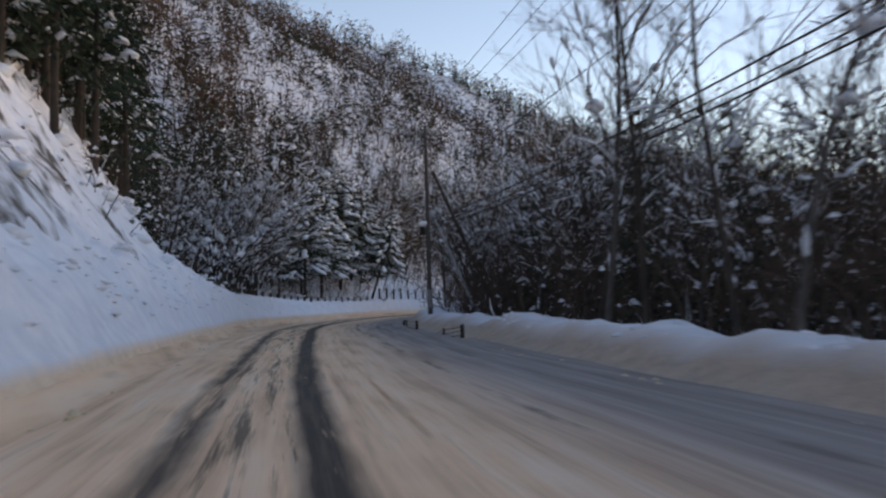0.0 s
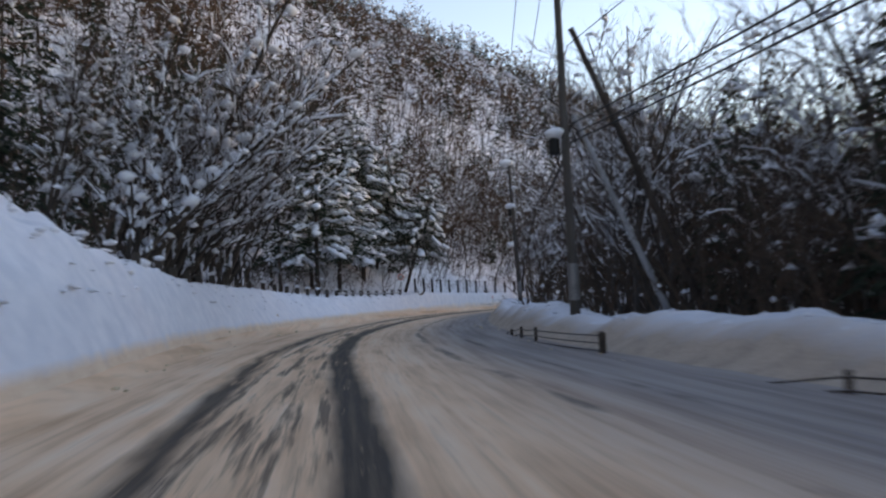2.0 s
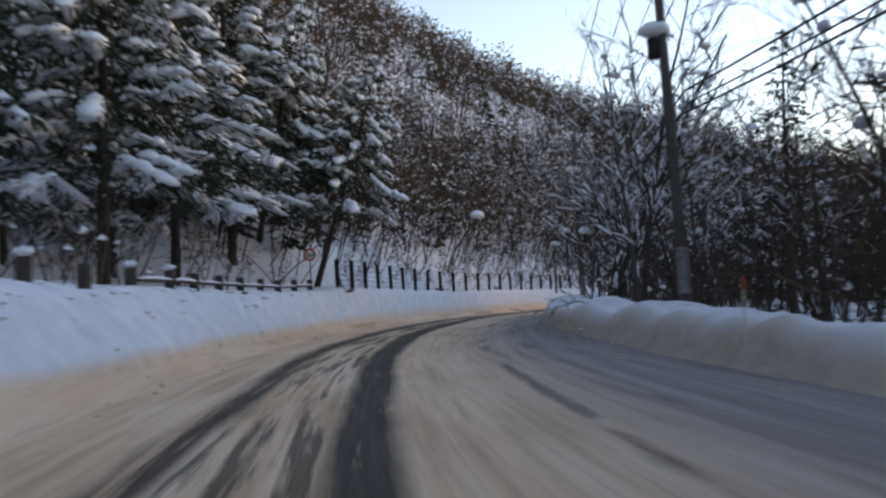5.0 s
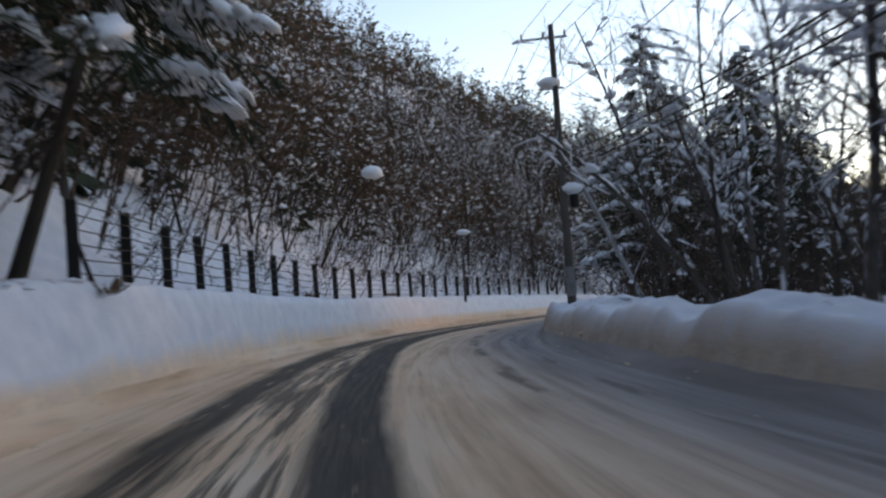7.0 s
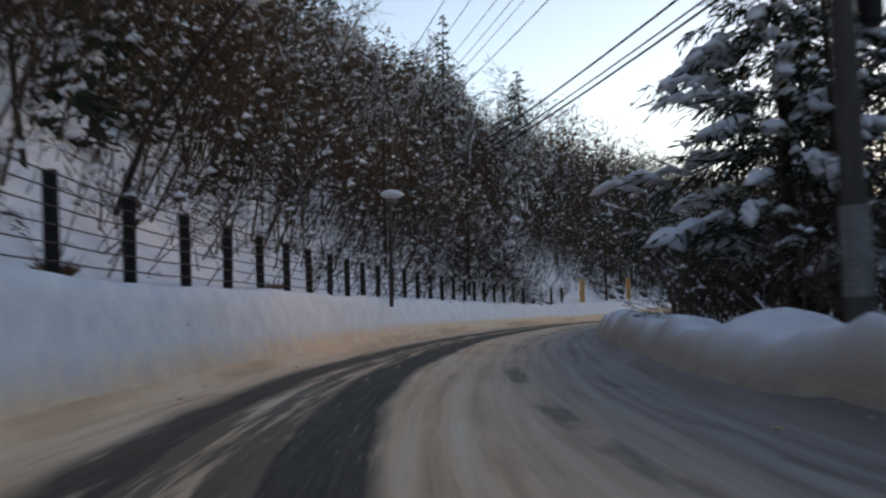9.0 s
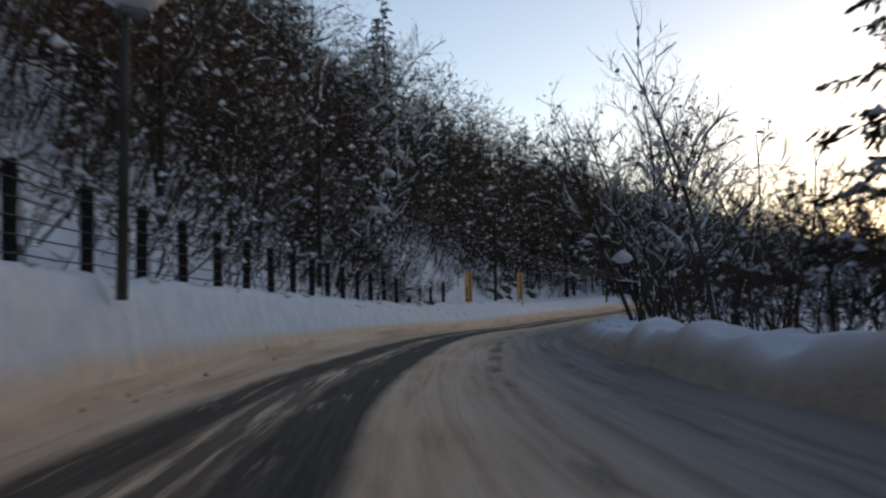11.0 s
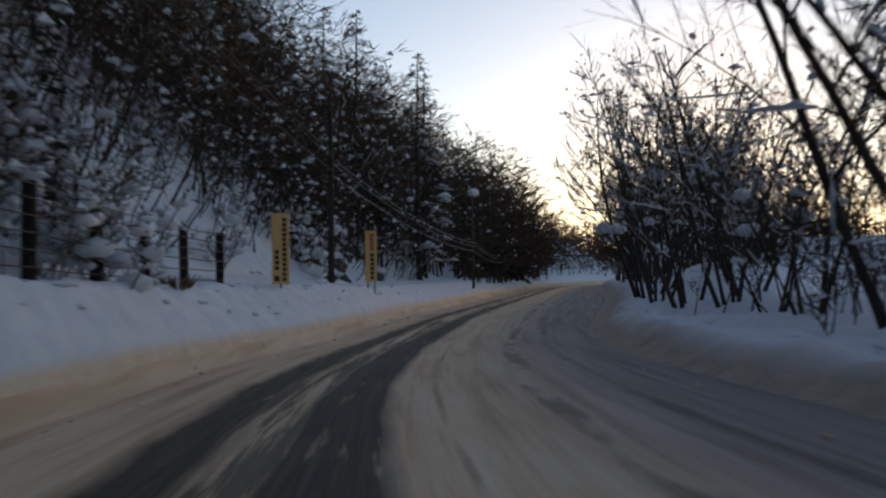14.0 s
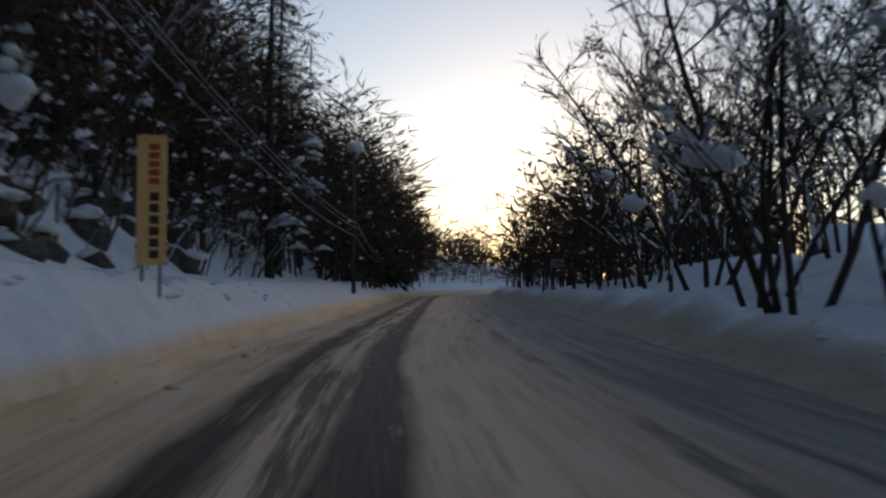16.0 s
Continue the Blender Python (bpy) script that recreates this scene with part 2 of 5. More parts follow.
# ---- helpers for meshes ----
def mesh_ob(name, verts, faces, mat, parent=None, smooth=True, label=""):
    me = bpy.data.meshes.new(name)
    me.from_pydata([tuple(v) for v in verts], [], faces)
    me.materials.append(mat)
    if smooth:
        me.polygons.foreach_set("use_smooth", [True] * len(me.polygons))
    ob = new(name, me)
    ob.parent = parent
    return tagged(ob, label)


def part(name, bm, mat, parent, label="", smooth=False):
    """One bmesh as one mesh object under a thing or a part."""
    me = bpy.data.meshes.new(name)
    bm.to_mesh(me)
    bm.free()
    me.materials.append(mat)
    if smooth:
        me.polygons.foreach_set("use_smooth", [True] * len(me.polygons))
    ob = new(name, me)
    ob.parent = parent
    return tagged(ob, label)


def thing(name, m, label, category, group=""):
    ob = new(name)
    ob.empty_display_size = 0.2
    ob.matrix_basis = m
    return tagged(ob, label, category, group)


def box(sx, sy, sz, at=(0, 0, 0), bevel=0.0, bm=None, rot=None):
    """A box whose base centre lies at the point at."""
    bm = bm or bmesh.new()
    m = Matrix.Translation(at) @ (rot or Matrix()) @ Matrix.Translation((0, 0, sz / 2)) @ Matrix.Diagonal((sx, sy, sz, 1))
    made = bmesh.ops.create_cube(bm, size=1, matrix=m)["verts"]
    if bevel:
        edges = list({e for v in made for e in v.link_edges})
        bmesh.ops.bevel(bm, geom=edges, offset=bevel, segments=2, affect="EDGES")
    return bm


def rod(points, radii, sides=8, bm=None, cap=True):
    """A tapered tube along a line of points."""
    bm = bm or bmesh.new()
    pts = [Vector(p) for p in points]
    if not hasattr(radii, "__len__"):
        radii = [radii] * len(pts)
    rings = []
    for i, p in enumerate(pts):
        d = (pts[min(i + 1, len(pts) - 1)] - pts[max(i - 1, 0)]).normalized()
        a = d.orthogonal().normalized() if abs(d.z) > 0.9 else d.cross(Vector((0, 0, 1))).normalized()
        c = d.cross(a)
        rings.append([bm.verts.new(p + radii[i] * (a * math.cos(k * math.tau / sides) + c * math.sin(k * math.tau / sides))) for k in range(sides)])
    for r0, r1 in zip(rings, rings[1:]):
        for k in range(sides):
            bm.faces.new((r0[k], r0[(k + 1) % sides], r1[(k + 1) % sides], r1[k]))
    if cap:
        bm.faces.new(rings[0][::-1])
        bm.faces.new(rings[-1])
    return bm


# ---- the lie of the road: an axis, with s along it and d to its right ----
AXIS = [(8.9, -59.3), (5.9, -39.6), (3.0, -19.8), (0.0, 0.0), (-3.3, 19.7), (-6.1, 39.5), (-8.2, 59.4), (-8.9, 79.4), (-7.9, 99.4),
        (-4.1, 119.0), (2.0, 138.0), (11.5, 155.6), (22.5, 172.3), (35.3, 187.6), (50.0, 201.1), (66.2, 212.8), (83.4, 223.1), (100.5, 233.5),
        (117.6, 243.8), (134.7, 254.1), (152.2, 263.8), (170.8, 271.2), (190.5, 274.6), (210.5, 274.0), (230.0, 270.0)]
S0 = -60.0


def axis(s):
    """Place and unit heading of the road's axis at s."""
    u = min(max((s - S0) / 20.0, 0.0), len(AXIS) - 1.001)
    i = int(u)
    u -= i
    p = [Vector(AXIS[min(max(i + k, 0), len(AXIS) - 1)]) for k in (-1, 0, 1, 2)]
    if i == 0:
        p[0] = 2 * p[1] - p[2]
    if i >= len(AXIS) - 2:
        p[3] = 2 * p[2] - p[1]
    q = 0.5 * (2 * p[1] + (p[2] - p[0]) * u + (2 * p[0] - 5 * p[1] + 4 * p[2] - p[3]) * u ** 2 + (3 * p[1] - p[0] - 3 * p[2] + p[3]) * u ** 3)
    t = 0.5 * ((p[2] - p[0]) + 2 * (2 * p[0] - 5 * p[1] + 4 * p[2] - p[3]) * u + 3 * (3 * p[1] - p[0] - 3 * p[2] + p[3]) * u ** 2)
    return q, t.normalized()


def plan(s, d):
    q, t = axis(s)
    return q.x + t.y * d, q.y - t.x * d


def table(s, rows):
    return float(np.interp(s, [r[0] for r in rows], [r[1] for r in rows]))


def step(x):
    x = min(max(x, 0.0), 1.0)
    return x * x * (3 - 2 * x)


def lump(s, d, size, k=0.0):
    return noise.fractal(Vector((s / size, d / size, k)), 0.9, 2.0, 3)


LEFT = [(-60, -3), (0, -2.8), (25, -3.3), (43, -3.7), (53, -4.3), (64, -4.7), (80, -4.0), (94, -3.3), (107, -3.6), (122, -3.9), (140, -4.05), (162, -4.2), (180, -4.1), (190, -3.9), (212, -3.8), (225, -3.2), (234, -2.9), (244, -3.2), (256, -3.4), (300, -3.6), (420, -3.8)]
RIGHT = [(-60, 6.2), (12, 6.3), (35, 6.5), (48, 5.9), (60, 5.6), (80, 5.8), (100, 6.0), (115, 5.0), (125, 5.2), (145, 4.5), (172, 4.4), (188, 5.0), (215, 4.9), (226, 5.0), (238, 6.0), (250, 6.5), (270, 6.6), (300, 6.0), (420, 4.8)]
FENCE = [(40, -5.9), (60, -5.95), (66, -6.3), (75, -6.4), (86, -5.8), (100, -5.0), (115, -5.05), (126, -4.91), (134, -4.85), (150, -4.97), (160, -5.15), (180, -5.16), (192, -5.02), (205, -5.22), (220, -5.5), (227, -5.0), (234, -4.5), (246, -5.0), (300, -5.8), (420, -6.5)]
FENCE_Z = [(-60, 2.8), (30, 2.6), (45, 2.8), (57, 2.65), (61, 2.45), (75, 2.35), (86, 2.1), (95, 1.9), (112, 1.9), (124, 2.2), (138, 2.12), (146, 2.0), (160, 2.04), (184, 2.0), (201, 1.87), (213, 1.72), (219, 1.75), (230, 1.9), (240, 1.6), (300, 1.7), (420, 2.0)]
FLAT = [(-60, 3), (30, 3), (48, 16), (95, 18), (116, 5), (126, 1.0), (240, 1.5), (300, 2.5), (420, 4)]
RIDGE = [(-60, 90), (40, 150), (150, 160), (190, 100), (230, 42), (300, 34), (330, 28), (350, 6), (420, 3)]
STEEP = [(-60, 1.0), (150, 1.0), (200, 1.1), (300, 1.0), (420, 0.7)]
CREST = [(-60, 0.85), (30, 0.85), (60, 0.85), (90, 0.95), (110, 1.15), (150, 1.2), (175, 1.05), (190, 0.75), (205, 0.6), (220, 0.8), (230, 0.75), (245, 0.95), (260, 1.15), (420, 1.2)]
CREST_W = [(-60, 2.2), (40, 1.9), (70, 1.6), (100, 1.1), (112, 0.7), (180, 0.8), (200, 1.3), (225, 1.6), (242, 2.1), (420, 2.2)]
FIELD = [(-60, -0.6), (60, -0.8), (100, -0.4), (150, 0.1), (190, 0.3), (222, 1.1), (240, 2.1), (260, 2.6), (300, 1.5), (420, 1.2)]


def road_z(s):
    return 2.2 * max(0.0, (s - 225) / 100.0)


def ground_z(s, d):
    """Height of the snow at s, d."""
    rz, dl, dr = road_z(s), table(s, LEFT), table(s, RIGHT)
    if dl <= d <= dr:
        return rz
    if d < dl:
        t, tf, zf = dl - d, dl - table(s, FENCE), table(s, FENCE_Z)
        foot = 0.55 * step(t / 0.4) * (0.95 + 0.1 * lump(s, d, 4.0))
        up = min(max((t - 0.25) / max(tf - 0.5, 0.3), 0.0), 1.0)
        z = foot + (zf - 0.5) * (0.5 * up + 0.5 * math.sin(up * math.pi / 2))
        cut = 1.0 - step((s - 43) / 27.0)
        if cut > 0:
            up = max(0.0, t - 0.5)
            z += cut * (0.35 * up + 1.2 * max(0.0, min(up, 8.5) - 2.5)) + cut * 0.75 * step(up / 2) * lump(s, d * 1.3, 2.6, 3.0)
        z += 1.7 * math.exp(-((s - 224) / 8.0) ** 2) * step((t - 1.6) / 4.0)
        u = t - tf - table(s, FLAT)
        if t > tf:
            z += 0.10 * min(t - tf, table(s, FLAT)) * (1 - cut)
        if u > 0:
            top, k = table(s, RIDGE), table(s, STEEP)
            rise = top * math.tanh(k * u / top)
            fall = max(0.0, u - 150) * 0.3
            z += max(rise * (1 - 0.6 * cut) - fall, -5) + 1.6 * lump(s, d, 14.0, 7.0) * step(u / 12)
        return rz + z + (0.07 * lump(s, d, 1.7, 1.0) + 0.06 * lump(s, d, 1.6, 6.0) * step((t - 0.5) / 0.5)) * step(t / 1.2)
    t = d - dr
    h, w, f = table(s, CREST), table(s, CREST_W), table(s, FIELD)
    z = h * step(t / w) * (0.9 + table(s, [(30, 0.1), (70, 0.3), (420, 0.34)]) * lump(s, d, 2.8, 2.0))
    z += (f - h) * step((t - w - 0.6) / 4.2)
    z += 2.5 * step((s - 330) / 60.0) * step((t - 3.0) / 25.0)
    far = max(0.0, t - 26.0)
    z += 13.0 * step(far / 120.0) * (1.0 - step((s - 120) / 70.0))
    return rz + z + (0.2 * lump(s, d, 1.8, 4.0) + 0.25 * lump(s, d, 6.0, 9.0)) * step(t / 1.8)


def sheet(name, ss, dcols, mat, drop=None, attrs=(), label=""):
    """A grid over s and the columns that dcols(s) gives."""
    verts, vals = [], {k: [] for k in attrs}
    n = len(dcols(ss[0]))
    for s in ss:
        for j, d in enumerate(dcols(s)):
            x, y = plan(s, d)
            verts.append((x, y, ground_z(s, d) - (drop(s, d) if drop else 0.0)))
            for k in attrs:
                vals[k].append(attrs[k](s, d))
    faces = [(i * n + j, i * n + j + 1, (i + 1) * n + j + 1, (i + 1) * n + j) for i in range(len(ss) - 1) for j in range(n - 1)]
    ob = mesh_ob(name, verts, faces, mat)
    for k in attrs:
        ob.data.attributes.new(k, "FLOAT", "POINT").data.foreach_set("value", vals[k])
    return tagged(ob, label, name.split("_")[0], kind="structure")


NEAR = list(np.arange(-30, 262, 0.6)) + list(np.arange(262, 420, 4.0))
COARSE = list(np.arange(-60, 262, 2.0)) + list(np.arange(262, 420, 6.0))
BANK_L, BANK_R = 2.6, 3.4


def ground_cols(s):
    dl, dr = table(s, LEFT), table(s, RIGHT)
    left = [dl - BANK_L - v for v in (260, 200, 150, 120, 95, 80, 68, 58, 50, 43, 37, 32, 27.5, 23.5, 20, 17, 14.5, 12, 10, 8, 6.5, 5, 3.8, 2.8, 1.8, 0.9, 0)]
    right = [dr + BANK_R + v for v in (0, 0.8, 1.6, 2.4, 3.4, 4.5, 6, 8, 10, 13, 16, 20, 25, 30, 36, 43, 50, 60, 72, 85)]
    return left + [dl - 1.2, dl + 0.3, 0, dr - 0.3, dr + 1.2] + right


def under(s, d):
    dl, dr = table(s, LEFT), table(s, RIGHT)
    return 0.9 if dl - BANK_L + 0.1 < d < dr + BANK_R - 0.1 else 0.0


sheet("ground", COARSE, ground_cols, SLOPE, under, {"bare": lambda s, d: (1 - step((s - 30) / 20.0)) if d < 0 else 0.0}, "deep snow over the forest floor and steep hillside")

RUT_R = [(-60, 0.3), (9, 0.32), (30, 0.3), (43, 0.25), (55, -0.05), (68, -0.15), (92, 0.5), (104, 0.42), (115, 0.05), (130, -0.2), (141, -0.65), (153, -1.05), (170, -0.75), (186, -0.2), (210, -0.35), (222, -0.1), (232, 0.2), (242, 0.15), (260, -0.2), (420, -0.2)]
RUT_L = [(-60, -1.2), (9, -1.15), (30, -1.4), (55, -2.1), (70, -2.0), (92, -1.45), (117, -2.05), (130, -2.2), (142, -2.65), (153, -3.0), (170, -2.5), (186, -1.75), (211, -1.8), (232, -1.35), (245, -1.4), (260, -1.7), (420, -1.7)]
WEAR = [(-60, 0.32), (0, 0.33), (40, 0.37), (80, 0.4), (100, 0.44), (118, 0.52), (132, 0.6), (180, 0.62), (215, 0.56), (240, 0.46), (420, 0.36)]
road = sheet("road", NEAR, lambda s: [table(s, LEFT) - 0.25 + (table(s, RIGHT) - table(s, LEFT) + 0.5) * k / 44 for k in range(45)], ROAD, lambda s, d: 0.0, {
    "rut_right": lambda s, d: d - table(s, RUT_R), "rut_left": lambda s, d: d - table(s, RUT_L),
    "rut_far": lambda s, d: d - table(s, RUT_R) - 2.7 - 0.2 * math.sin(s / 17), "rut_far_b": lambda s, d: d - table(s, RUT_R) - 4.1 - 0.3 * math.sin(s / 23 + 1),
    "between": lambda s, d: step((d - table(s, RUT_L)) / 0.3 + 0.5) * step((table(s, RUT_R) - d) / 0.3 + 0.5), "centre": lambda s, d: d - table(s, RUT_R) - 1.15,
    # clean: mask of the shade painted on the lane outside the headlights
    "wear": lambda s, d: table(s, WEAR), "clean": lambda s, d: 0.95 * step((d - table(s, RUT_R) - 0.9) / 3.6)}, "packed sanded snow road with painted headlight glow and dark worn wheel tracks")
uv = road.data.uv_layers.new(name="lane")
flat = []
for s in NEAR:
    for k in range(45):
        flat.append((table(s, LEFT) - 0.25 + (table(s, RIGHT) - table(s, LEFT) + 0.5) * k / 44, s))
for lp in road.data.loops:
    uv.data[lp.index].uv = flat[lp.vertex_index]
for v in road.data.vertices:
    s, d = flat[v.index][1], flat[v.index][0]
    for tb in (RUT_R, RUT_L):
        v.co.z -= 0.035 * math.exp(-((d - table(s, tb)) / 0.3) ** 2)
    v.co.z += 0.02 + 0.015 * lump(s * 0.3, d, 0.8, 5.0)

# the tan foot of the left bank also carries the painted headlight glow
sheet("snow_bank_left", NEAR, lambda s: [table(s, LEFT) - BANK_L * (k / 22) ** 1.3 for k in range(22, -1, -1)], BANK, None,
      {"dirt_light": lambda s, d: 1.2 - 1.5 * step((ground_z(s, d) - road_z(s) - 0.4) / 0.45)}, "ploughed snow bank with a sand-stained face tinted by painted headlight glow")
# the mask spreads both grit and painted shade over the right face
sheet("snow_bank_right", NEAR, lambda s: [table(s, RIGHT) + BANK_R * (k / 26) ** 1.2 for k in range(27)], GRITTY_SHADED_BANK, None,
      {"dirt_light": lambda s, d: 1.55 - 1.75 * step((d - table(s, RIGHT)) / (table(s, CREST_W) * 1.35))}, "ploughed snow wall with a clean crest and a sand-stained face darkened by painted shade")

# the snowfield that carries on to the horizon
bm = bmesh.new()
bmesh.ops.create_grid(bm, x_segments=60, y_segments=60, size=2500)
for v in bm.verts:
    v.co.z = -3.0 + 1.5 * noise.noise(v.co / 300)
far = part("ground_far", bm, SNOW, None, "snow-covered valley floor reaching the horizon", True)
tagged(far, "", "ground", kind="structure")

# ---- the mountain that closes the valley: x, y and height of its ridge ----
HILL = [(-120, 352, 128), (-60, 352, 116), (0, 342, 90), (46, 377, 74), (90, 400, 68), (150, 410, 57), (191, 422, 54), (260, 420, 46), (330, 400, 28), (400, 360, 3)]


def hill_z(x, y):
    p, best = Vector((x, y)), (1e9, 0.0)
    for a, b in zip(HILL, HILL[1:]):
        q, e = Vector(a[:2]), Vector(b[:2]) - Vector(a[:2])
        u = min(max((p - q).dot(e) / e.length_squared, 0.0), 1.0)
        best = min(best, ((p - q - e * u).length, a[2] + (b[2] - a[2]) * u))
    dist, h = best
    return -5 + (h + 5) * max(0.0, 1 - dist / 128.0) ** 1.1 + 4.0 * lump(x, y, 45.0, 11.0) * step(dist / 40) * max(0.0, 1 - dist / 128.0)


verts = [(x, y, hill_z(x, y)) for y in np.arange(225.0, 520.0, 6.0) for x in np.arange(-230.0, 500.0, 6.0)]
n = len(np.arange(-230.0, 500.0, 6.0))
faces = [(i * n + j, i * n + j + 1, (i + 1) * n + j + 1, (i + 1) * n + j) for i in range(len(verts) // n - 1) for j in range(n - 1)]
mountain = mesh_ob("ground_mountain", verts, faces, SLOPE)
mountain.data.attributes.new("bare", "FLOAT", "POINT").data.foreach_set("value", [0.8] * len(verts))
tagged(mountain, "wooded snowy mountain that closes the valley", "ground", kind="structure")

# ---- trees ----
class Pile:
    """Vertices and faces of one mesh."""

    def __init__(self):
        self.v, self.f = [], []

    def tube(self, pts, radii, sides):
        n0 = len(self.v)
        for i, p in enumerate(pts):
            d = (pts[min(i + 1, len(pts) - 1)] - pts[max(i - 1, 0)])
            d.normalize()
            a = d.cross(Vector((0.31, 0.17, 0.93)))
            if a.length < 0.05:
                a = d.cross(Vector((1, 0, 0)))
            a.normalize()
            c = d.cross(a)
            for k in range(sides):
                w = k * math.tau / sides
                self.v.append(p + radii[i] * (a * math.cos(w) + c * math.sin(w)))
        for i in range(len(pts) - 1):
            b0, b1 = n0 + i * sides, n0 + (i + 1) * sides
            for k in range(sides):
                j = (k + 1) % sides
                self.f.append((b0 + k, b0 + j, b1 + j, b1 + k))

    def ridge(self, pts, width, height):
        """Snow lying along the upper side of a branch."""
        n0 = len(self.v)
        for i, p in enumerate(pts):
            d = pts[min(i + 1, len(pts) - 1)] - pts[max(i - 1, 0)]
            side = d.cross(Vector((0, 0, 1)))
            side = side.normalized() if side.length > 1e-4 else Vector((1, 0, 0))
            k = 0.35 if i in (0, len(pts) - 1) else 1.0
            up = Vector((0, 0, 1))
            self.v += [p - side * width * k - up * 0.01, p - side * width * k * 0.6 + up * height * k * 0.8, p + side * width * k * 0.6 + up * height * k, p + side * width * k - up * 0.01]
        for i in range(len(pts) - 1):
            a, b = n0 + 4 * i, n0 + 4 * i + 4
            for k in range(3):
                self.f.append((a + k, a + k + 1, b + k + 1, b + k))

    def patches(self, pts, r, rng, cover, fat):
        """Snow that clings along a branch in separate, uneven lengths."""
        u = rng.uniform(0.0, 0.12)
        while u < 0.95:
            ln = rng.uniform(0.08, 0.26)
            if rng.random() < cover:
                line = [along(pts, min(u + ln * k / 3, 1.0))[0] + Vector((0, 0, r * 0.6)) for k in range(4)]
                self.ridge(line, r + fat * rng.uniform(0.3, 1.0), fat * rng.uniform(0.7, 2.2))
            u += ln + rng.uniform(0.01, 0.12)

    def clump(self, p, rx, ry, rz, rng, rot=0.0, droop=0.0, sides=6):
        """An uneven pad of snow."""
        n0 = len(self.v)
        ca, sa = math.cos(rot), math.sin(rot)
        rings = ((-0.75, 0.5), (-0.1, 1.0), (0.55, 0.75)) if sides > 5 else ((-0.4, 0.85), (0.35, 0.85))
        if sides > 8:
            rings = ((-0.8, 0.45), (-0.5, 0.8), (-0.1, 1.0), (0.3, 0.95), (0.65, 0.7), (0.88, 0.4))
        wob = 0.28 if sides <= 8 else 0.1
        for hz, rr in rings:
            for k in range(sides):
                w = k * math.tau / sides + hz * (1 if sides < 8 else 0)
                q = rr * (1 + rng.uniform(-wob, wob))
                x, y = math.cos(w) * q * rx, math.sin(w) * q * ry
                self.v.append(Vector((p[0] + ca * x - sa * y, p[1] + sa * x + ca * y, p[2] + hz * rz * (1 + rng.uniform(-wob, wob)) - droop * abs(x))))
        self.v += [Vector((p[0], p[1], p[2] - rz * 0.9)), Vector((p[0], p[1], p[2] + rz))]
        n, top = len(rings), n0 + len(rings) * sides
        for r in range(n - 1):
            for k in range(sides):
                j = (k + 1) % sides
                self.f.append((n0 + r * sides + k, n0 + r * sides + j, n0 + (r + 1) * sides + j, n0 + (r + 1) * sides + k))
        for k in range(sides):
            j = (k + 1) % sides
            self.f.append((n0 + j, n0 + k, top))
            self.f.append((top - sides + k, top - sides + j, top + 1))

    def bead(self, p, r, rng):
        """A small lump of snow."""
        n0 = len(self.v)
        a = rng.uniform(0, math.tau)
        for k in range(3):
            q = r * rng.uniform(0.8, 1.6)
            self.v.append(Vector((p[0] + math.cos(a + k * 2.094) * q, p[1] + math.sin(a + k * 2.094) * q, p[2] - r * rng.uniform(0.0, 0.6))))
        self.v += [Vector((p[0], p[1], p[2] + r * 0.7)), Vector((p[0], p[1], p[2] - r * 0.6))]
        for k in range(3):
            j = (k + 1) % 3
            self.f += [(n0 + k, n0 + j, n0 + 3), (n0 + j, n0 + k, n0 + 4)]

    def blade(self, p, d, length, width, rng):
        """A leaf or a spray: one bent lozenge."""
        side = d.cross(Vector((rng.uniform(-1, 1), rng.uniform(-1, 1), rng.uniform(-1, 1))))
        if side.length < 1e-3:
            side = Vector((1, 0, 0))
        side.normalize()
        n0 = len(self.v)
        mid = p + d * length * 0.5
        self.v += [p, mid + side * width, p + d * length, mid - side * width]
        self.f.append((n0, n0 + 1, n0 + 2, n0 + 3))


def wander(p, d, length, n, bend, rng, up=0.0):
    """A line of points that starts at p along d and wanders."""
    pts, d = [p.copy()], d.normalized()
    curl = Vector((rng.uniform(-bend, bend), rng.uniform(-bend, bend), rng.uniform(-bend, bend))) * 0.75
    for _ in range(n):
        d = d + curl + Vector((rng.uniform(-bend, bend), rng.uniform(-bend, bend), rng.uniform(-bend, bend) + up)) * 0.8
        d.normalize()
        pts.append(pts[-1] + d * (length / n))
    return pts


def along(pts, u):
    x = u * (len(pts) - 1)
    i = min(int(x), len(pts) - 2)
    return pts[i].lerp(pts[i + 1], x - i), (pts[i + 1] - pts[i]).normalized()


